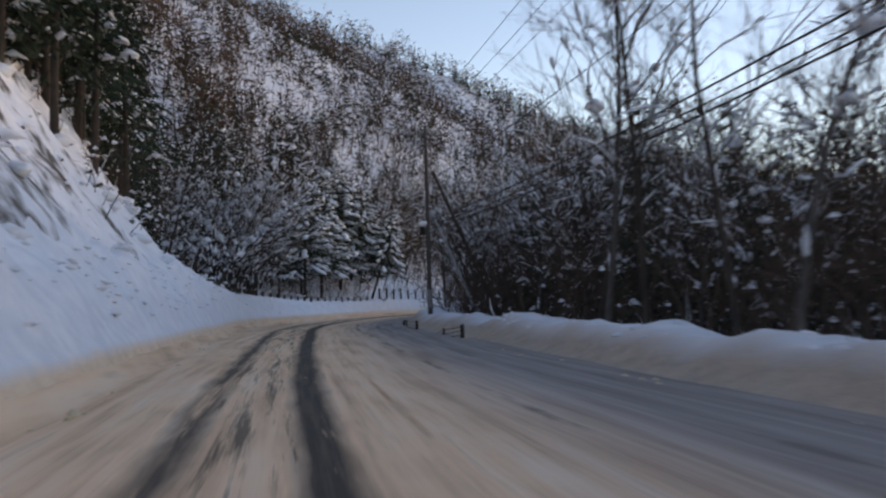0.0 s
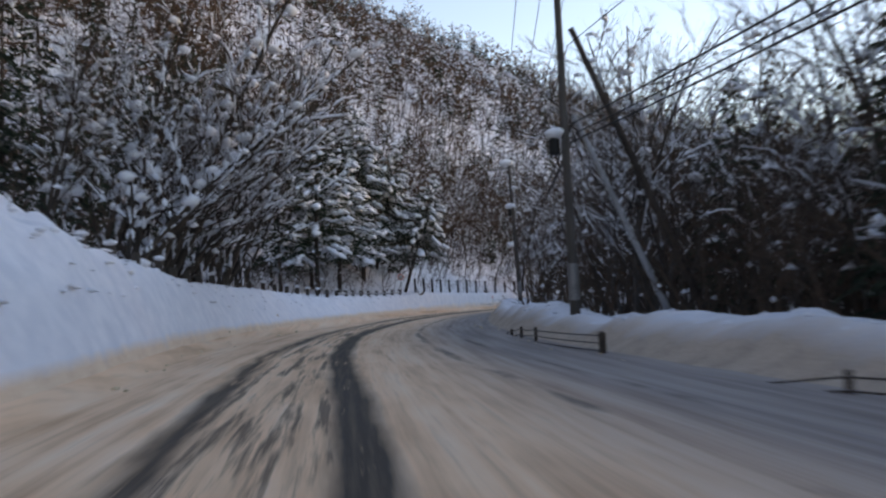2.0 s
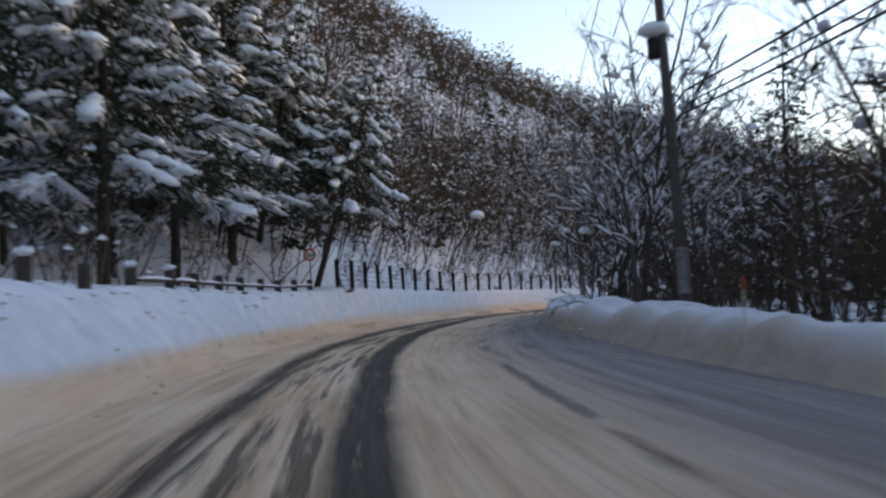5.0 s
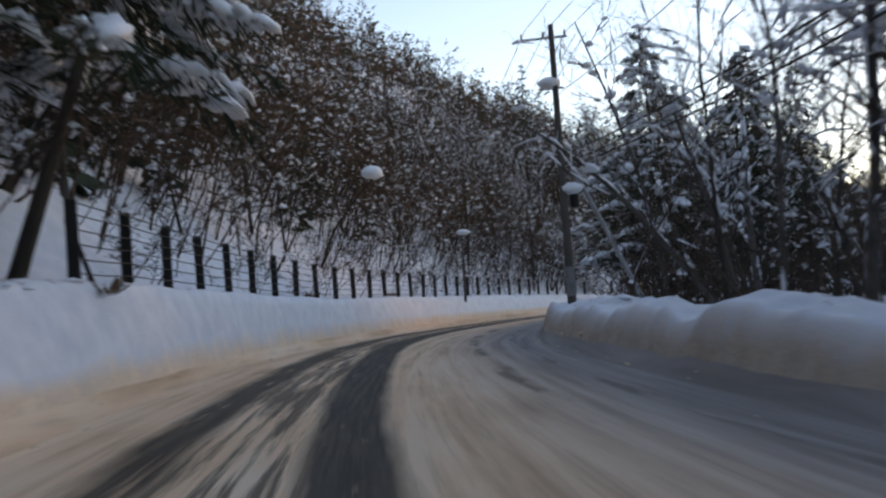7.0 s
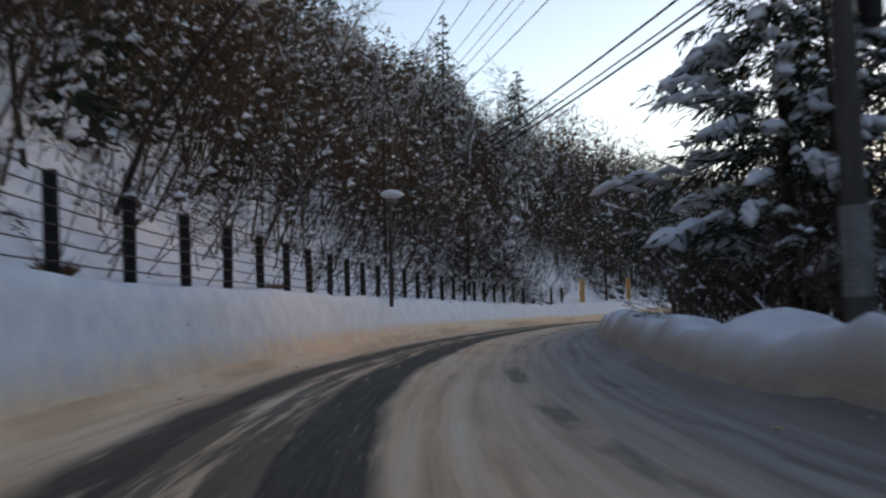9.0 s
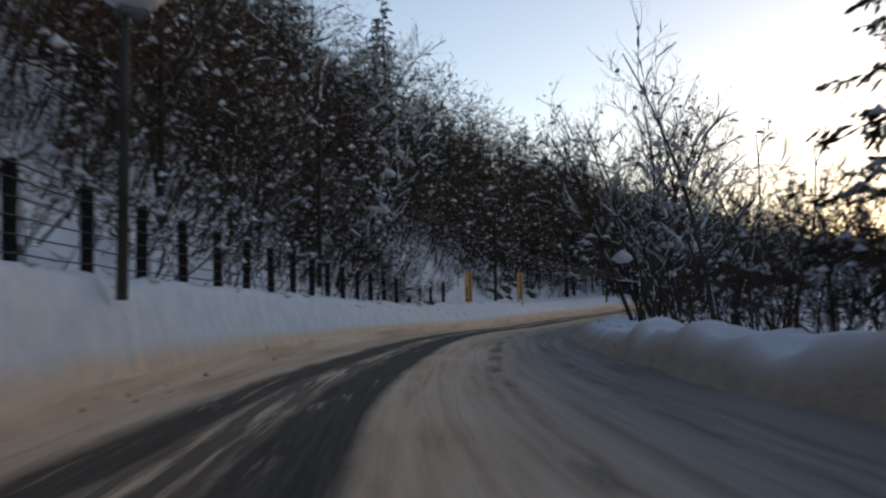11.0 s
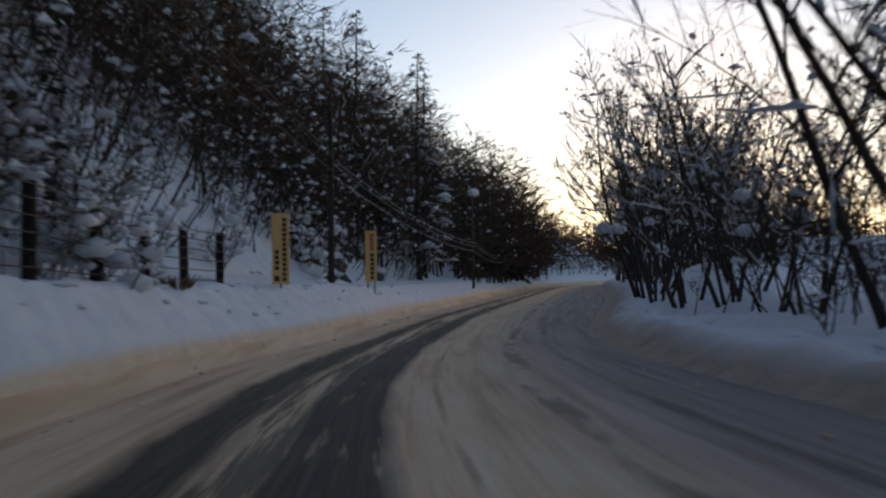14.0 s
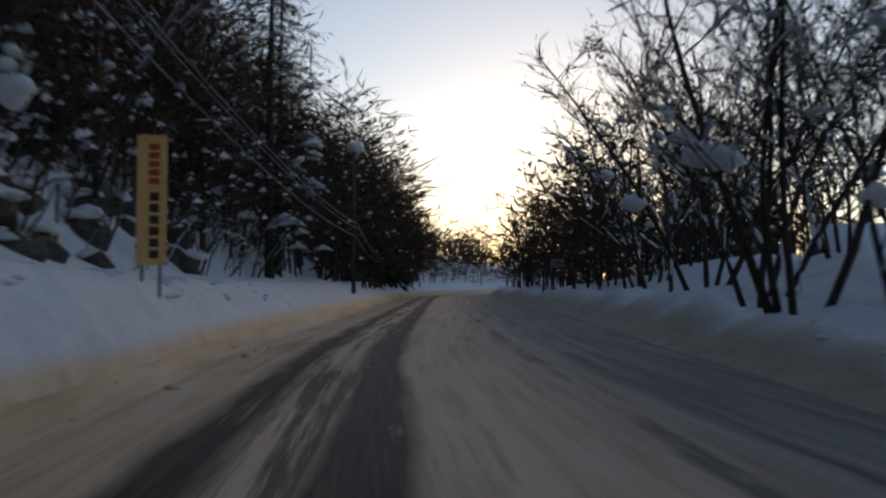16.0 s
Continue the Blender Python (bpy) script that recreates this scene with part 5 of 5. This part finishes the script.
part("tube", rod([(3.0, -1.0, 0.6), (0.3, 0, 7.0)], [0.11, 0.09], 10), PALE_STEEL, guy, smooth=True)

# the street lamp with its cap of snow
lampost = thing("street_lamp", pose(PL[0], PL[1], 2.0, 0, 0, 30), "thin dark street lamp with a round cap of snow", "street lamp")
part("pole", rod([(0, 0, 0), (0, 0, 4), (0, 0, 7.4)], [0.12, 0.1, 0.07], 10), CONCRETE, lampost, smooth=True)
part("arm", rod([(0, 0, 7.1), (0.25, 0, 7.35), (0.7, 0, 7.4)], 0.03, 8), STEEL, lampost)
part("lamp_head", box(0.6, 0.28, 0.12, (0.75, 0, 7.34), 0.03), STEEL, lampost)
pile = Pile()
pile.clump((0.62, 0, 7.7), 0.6, 0.5, 0.36, R(8), 0, 0, 12)
mesh_ob("snow_cap", pile.v, pile.f, CLUMP, lampost, True, "round cap of snow")

# a short marker pole with a cap of snow in front of the wire fence
marker = thing("marker_pole", pose(14.6, 168.9, 1.6), "thin dark pole topped with a cap of snow", "pole")
part("pole", rod([(0, 0, 0), (0, 0, 5.0)], [0.1, 0.08], 10), CONCRETE, marker, smooth=True)
part("head", box(0.5, 0.3, 0.16, (0.1, 0, 4.85), 0.03), STEEL, marker)
pile = Pile()
pile.clump((0.1, 0, 5.18), 0.55, 0.45, 0.24, R(9), 0, 0, 12)
mesh_ob("snow_cap", pile.v, pile.f, CLUMP, marker, True, "cap of snow")
# the bowed snag with a big lump of snow
snag = thing("snow_laden_snag", pose(2.2, 150.2, ground_z(150.5, -8.2) - 0.2), "broken bowed trunk carrying a large lump of snow", "tree")
part("trunk", rod([(-1.2, 1.6, -0.4), (-0.6, 0.9, 1.4), (0.4, -0.6, 3.0), (1.2, -2.0, 4.0)], [0.08, 0.07, 0.06, 0.04], 7), BARK, snag, smooth=True)
pile = Pile()
pile.clump((1.0, -1.75, 4.1), 0.75, 0.5, 0.36, R(14), 0.8, 0.12, 12)
mesh_ob("snow_load", pile.v, pile.f, CLUMP, snag, True, "large lump of snow")


def span(name, a, b, lines, sag, label, mat=CABLE):
    """Cables from pole a to pole b; lines: offset across, height at a, height at b, radius."""
    th = thing(name, Matrix(), label, "cables", "overhead lines")
    d = (Vector(b) - Vector(a)).normalized()
    side = Vector((d.y, -d.x))
    for off, za, zb, r in lines:
        pts = []
        for k in range(15):
            t = k / 14
            p = Vector(a).lerp(Vector(b), t) + side * off
            pts.append((p.x, p.y, za + (zb - za) * t - sag * 4 * t * (1 - t)))
        part("cable", rod(pts, r, 4, None, False), mat, th)


HIGH = lambda za, zb: [(-1.25, za, zb, 0.016), (-0.35, za, zb, 0.016), (0.55, za, zb, 0.016)]
LOW = lambda za, zb: [(0.15, za + 2.6, zb + 2.6, 0.02), (0.2, za, zb, 0.032), (0.32, za - 0.3, zb - 0.3, 0.024), (0.1, za - 0.62, zb - 0.62, 0.03)]
span("overhead_cables", P0, P1, HIGH(12.8, 12.9) + LOW(7.2, 7.0), 0.7, "bundle of black overhead cables between roadside poles")
span("overhead_cables", P1, P2, HIGH(12.9, 11.4) + LOW(7.0, 6.6), 0.5, "bundle of black overhead cables between roadside poles")
span("overhead_cables", P2, P3, HIGH(11.4, 12.6) + LOW(6.6, 7.4), 0.6, "bundle of black overhead cables between roadside poles")
span("overhead_cables", P3, PC, HIGH(12.6, 13.0) + [(0.9, 12.4, 12.7, 0.016), (1.3, 12.4, 12.7, 0.016)] + LOW(7.4, 8.6), 0.6, "black overhead cables crossing the road")
span("overhead_cables", PC, P5, LOW(8.6, 7.2), 0.6, "black overhead cables above the slope")
span("overhead_cables", P5, PL, LOW(7.0, 5.6)[1:], 0.6, "snow-dusted overhead cables along the slope", CABLE_SNOWY)
span("overhead_cables", PL, PM, LOW(5.6, 6.2)[1:], 0.5, "snow-dusted overhead cables along the slope", CABLE_SNOWY)

# ---- signs ----
def facing(s, extra=0.0):
    """Degrees by which a board turns to face the traffic at s."""
    t = axis(s)[1]
    return math.degrees(math.atan2(t.y, t.x)) - 90 + extra


speed = thing("speed_limit_sign", pose(-9.8, 119.5, 1.0, 0, 0, facing(112)), "round red-rimmed speed limit sign on a grey post", "road sign")
part("post", rod([(0.0, 0.06, 0), (0.0, 0.06, 3.15)], 0.035, 10), STEEL, speed)
bm = bmesh.new()
bmesh.ops.create_cone(bm, cap_ends=True, segments=40, radius1=0.31, radius2=0.31, depth=0.02, matrix=Matrix.Translation((0, 0, 2.8)) @ Matrix.Rotation(math.pi / 2, 4, "X"))
part("rim", bm, SIGN_RED, speed, "red rim")
bm = bmesh.new()
bmesh.ops.create_cone(bm, cap_ends=True, segments=40, radius1=0.225, radius2=0.225, depth=0.02, matrix=Matrix.Translation((0, -0.005, 2.8)) @ Matrix.Rotation(math.pi / 2, 4, "X"))
face = part("face", bm, SIGN_WHITE, speed, "white face")
text = bpy.data.curves.new("digits", "FONT")
text.body, text.size, text.align_x, text.align_y, text.extrude = "40", 0.3, "CENTER", "CENTER", 0.002
tmp = new("digits", text)
bpy.context.view_layer.update()
me = bpy.data.meshes.new_from_object(tmp.evaluated_get(bpy.context.evaluated_depsgraph_get()))
bpy.data.objects.remove(tmp)
me.materials.clear()
me.materials.append(SIGN_BLUE)
digits = new("digits", me)
digits.parent, digits.matrix_basis = face, pose(0, -0.019, 2.8, 90, 0, 0)
tagged(digits, "dark blue digits")


def notice_board(x, y, z0, low, high, width, s, bars, label, posts):
    th = thing("notice_board", pose(x, y, z0 - 0.6, 0, 0, facing(s)), label, "notice board", "notice boards")
    b = part("board", box(width, 0.03, high - low, (0, 0, low - z0 + 0.6), 0.006), BOARD, th, "orange-yellow board")
    for px in posts:
        part("post", rod([(px, 0.035, 0), (px, 0.035, high - z0 + 0.4)], 0.03, 8), STEEL, th)
    for mat, name, rows in bars:
        bm = bmesh.new()
        for bx, t, w, h in rows:
            box(w, 0.006, h, (bx * width, -0.0185, low - z0 + 0.6 + t * (high - low)), 0.0, bm)
        tagged(part(name, bm, mat, b, "unreadable lettering as bars"), kind="stuff")
    return th


col = lambda x, t0, t1, n, w: [(x, t0 + (t1 - t0) * k / n, w, 0.75 * 2.3 * (t1 - t0) / n) for k in range(n)]
notice_board(51.5, 208.2, 1.2, 1.9, 4.22, 0.56, 214, [(INK, "lettering", col(0.22, 0.04, 0.95, 13, 0.13) + col(-0.22, 0.2, 0.5, 4, 0.14)), (INK, "emblem", [(-0.22, 0.04, 0.17, 0.18)])],
             "tall orange-yellow notice board with vertical lettering on a post", (0.0,))
notice_board(62.5, 215.2, 1.3, 2.15, 4.55, 0.54, 226, [(RED_INK, "red_lettering", col(0.08, 0.62, 0.95, 5, 0.2)), (INK, "lettering", col(0.1, 0.05, 0.58, 6, 0.17))],
             "tall orange-yellow notice board with red lettering on two posts", (-0.16, 0.16))

low_board = thing("low_board", pose(101.5, 224.6, ground_z(275.5, 13.8) - 0.2, 0, 0, facing(262)), "small grey board standing low in the snow", "sign board")
part("panel", box(0.85, 0.04, 0.5, (0, 0, 0.45), 0.01), STEEL, low_board)
for px in (-0.35, 0.35):
    part("leg", rod([(px, 0.03, 0), (px, 0.03, 0.6)], 0.025, 8), STEEL, low_board)

stake = thing("snow_marker", at_sd(90.4, 6.5, 0.4), "thin pale snow marker pole in the bank", "marker pole")
part("pole", rod([(0, 0, 0), (0, 0, 1.15)], 0.016, 8), SIGN_WHITE, stake)
part("red_band", rod([(0, 0, 0.95), (0, 0, 1.16)], 0.018, 8), SIGN_RED, stake, "red band")

# ---- the house among the trees ----
hz = ground_z(251, 21) - 2.3
house = thing("house", pose(98.5, 205.8, hz, 0, 0, 20), "low house under a thick roof of snow", "house")
part("wall", box(8.0, 6.0, 2.6, (0, 0, 0), 0.02), ROOF, house, "grey boarded wall")
bm = bmesh.new()
prof = [(-4.5, 2.45), (0, 4.3), (4.5, 2.45), (4.5, 2.6), (0, 4.46), (-4.5, 2.6)]
rings = [[bm.verts.new((px, y, pz)) for px, pz in prof] for y in (-3.6, 3.6)]
for k in range(6):
    bm.faces.new((rings[0][k], rings[0][(k + 1) % 6], rings[1][(k + 1) % 6], rings[1][k]))
bm.faces.new(rings[0][::-1])
bm.faces.new(rings[1])
bmesh.ops.recalc_face_normals(bm, faces=bm.faces)
roof = part("roof", bm, ROOF, house)
bm = bmesh.new()
prof = [(-4.55, 2.62), (-4.4, 2.98), (-2.3, 3.9), (0, 4.85), (2.3, 3.9), (4.4, 2.98), (4.55, 2.62), (0, 4.47)]
rings = [[bm.verts.new((px, y, pz)) for px, pz in prof] for y in (-3.65, -1.2, 1.2, 3.65)]
for r0, r1 in zip(rings, rings[1:]):
    for k in range(8):
        bm.faces.new((r0[k], r0[(k + 1) % 8], r1[(k + 1) % 8], r1[k]))
bm.faces.new(rings[0][::-1])
bm.faces.new(rings[-1])
bmesh.ops.recalc_face_normals(bm, faces=bm.faces)
part("snow_cover", bm, SNOW, roof, "thick snow cover", True)
for px in (-2.2, 1.4):
    w = part("window", box(1.3, 0.06, 1.0, (px, -3.02, 1.0), 0.01), POST, house)
    part("frame", box(1.45, 0.05, 0.07, (px, -3.05, 0.93), 0.01), STEEL, w)
yard = thing("yard_lamp", pose(83.2, 206.0, ground_z(248.7, 17.2) - 0.2), "thin yard lamp post near the house", "lamp post")
part("pole", rod([(0, 0, 0), (0, 0, 4.0)], 0.04, 8), STEEL, yard)
part("lamp_head", rod([(0, 0, 4.0), (0, 0, 4.06), (0, 0, 4.3), (0, 0, 4.36)], [0.05, 0.16, 0.2, 0.06], 12), STEEL, yard)

# ---- the rocks of the cut behind the notice boards ----
def boulder(seed):
    rg3 = R(seed)
    th = thing("boulder", Matrix(), "dark boulder in the slope with a pillow of snow", "rock", "boulders of the cut")
    bm = bmesh.new()
    bmesh.ops.create_icosphere(bm, subdivisions=2, radius=0.7)
    for v in bm.verts:
        q = v.co.normalized()
        v.co = Vector((v.co.x * 1.2, v.co.y * 0.85, v.co.z * 0.8)) * (1.0 + 0.42 * noise.noise(q * 1.7 + Vector((seed, 0, 0))) + 0.16 * noise.cell(q * 3.1))
    part("rock", bm, ROCK, th)
    cap = Pile()
    for _ in range(3):
        cap.clump((rg3.uniform(-0.35, 0.35), rg3.uniform(-0.25, 0.25), rg3.uniform(0.42, 0.55)), rg3.uniform(0.35, 0.6), rg3.uniform(0.3, 0.45), rg3.uniform(0.14, 0.22), rg3, rg3.random() * 3, 0.15, 8)
    mesh_ob("snow_cap", cap.v, cap.f, CLUMP, th, True, "pillows of snow")
    return th


rocks = [boulder(300 + k) for k in range(4)]
rg4 = R(31)
for k in range(64):
    s = rg4.uniform(236, 253)
    d = table(s, FENCE) - 1.6 - 7.5 * rg4.random()
    x, y = plan(s, d)
    m = pose(x, y, ground_z(s, d) - 0.1, 0, 0, rg4.uniform(0, 360)) @ Matrix.Scale(rg4.uniform(0.55, 1.15), 4)
    if k < 4:
        rocks[k].matrix_basis = m
    else:
        copy_thing(rocks[k % 4], pose(0, 0, 0)).matrix_basis = m

# ---- chunks of snow that the plough has left along both edges ----
rg5, chunks = R(41), Pile()
for _ in range(260):
    s = rg5.uniform(2, 250)
    if rg5.random() < 0.65:
        d = table(s, LEFT) + rg5.gauss(0.1, 0.22)
    else:
        d = table(s, RIGHT) - rg5.gauss(0.1, 0.3)
    x, y = plan(s, d)
    r = rg5.uniform(0.02, 0.06) if rg5.random() < 0.92 else rg5.uniform(0.06, 0.1)
    chunks.clump((x, y, ground_z(s, d) + r * 0.5), r * 1.3, r, r * 0.8, rg5, rg5.random() * 3, 0, 5)
tagged(mesh_ob("snow_chunks", chunks.v, chunks.f, SANDY_LIT, None, True, "chunks of ploughed snow along the road edge"), "", "snow", kind="stuff")

# ---- the broken, lumpy crust of the ploughed banks ----
rg7, crust = R(47), Pile()
for k in range(1500):
    s = rg7.uniform(4, 250)
    if k % 3:
        t = rg7.uniform(0.75, 2.8)
        d = table(s, LEFT) - t
    else:
        t = rg7.uniform(1.3, 2.8)
        d = table(s, RIGHT) + t
    x, y = plan(s, d)
    r = rg7.uniform(0.04, 0.14)
    crust.clump((x, y, ground_z(s, d) - r * 0.12), r * rg7.uniform(1.2, 2.6), r * 1.2, r * 0.5, rg7, rg7.random() * 3, 0.1, 5)
tagged(mesh_ob("snow_crust", crust.v, crust.f, SNOW, None, True, "lumps of crusted snow on the ploughed banks"), "", "snow", kind="stuff")

# ---- clods of snow and earth that have slid down the steep cut ----
rg6, clods, earth = R(43), Pile(), Pile()
for _ in range(240):
    s = rg6.uniform(14, 58)
    t = 1.2 + 8.5 * rg6.random() ** 0.8
    d = table(s, LEFT) - t
    x, y = plan(s, d)
    r = (rg6.uniform(0.06, 0.2) if rg6.random() < 0.8 else rg6.uniform(0.25, 0.55)) * (0.5 + t / 10)
    clods.clump((x, y, ground_z(s, d) + r * 0.05), r * rg6.uniform(1.0, 2.0), r, r * 0.6, rg6, rg6.random() * 3, 0.1, 6)
    if t > 3.5 and rg6.random() < 0.22:
        earth.clump((x, y + 0.2, ground_z(s, d) - r * 0.15), r * 1.3, r, r * 0.5, rg6, rg6.random() * 3, 0, 6)
tagged(mesh_ob("snow_clods", clods.v, clods.f, SNOW, None, True, "clods of snow slid down the steep cut"), "", "snow", kind="stuff")
tagged(mesh_ob("earth_clods", earth.v, earth.f, ROCK, None, False, "dark clods of earth showing through the snow of the cut"), "", "earth", kind="stuff")

# ---- tufts of dry grass that stick out of the snow at the fence ----
for s, d, seed in ((146.2, -5.7, 1), (159.6, -5.7, 2), (122.0, -4.6, 3), (216.5, -5.0, 4)):
    rg2, pile = R(200 + seed), Pile()
    for _ in range(90):
        w = rg2.uniform(0, math.tau)
        r = 0.22 * math.sqrt(rg2.random())
        pile.blade(Vector((math.cos(w) * r, math.sin(w) * r * 1.4, 0)), Vector((math.cos(w) * 0.7, math.sin(w) * 0.7, rg2.uniform(0.4, 1.4))).normalized(), rg2.uniform(0.2, 0.5), 0.02, rg2)
    x, y = plan(s, d)
    tuft = thing("grass_tuft", pose(x, y, ground_z(s, d) - 0.05), "clump of dry brown grass poking through the snow", "grass tuft", "grass tufts")
    tagged(mesh_ob("grass", pile.v, pile.f, LEAF, tuft, False), kind="stuff")
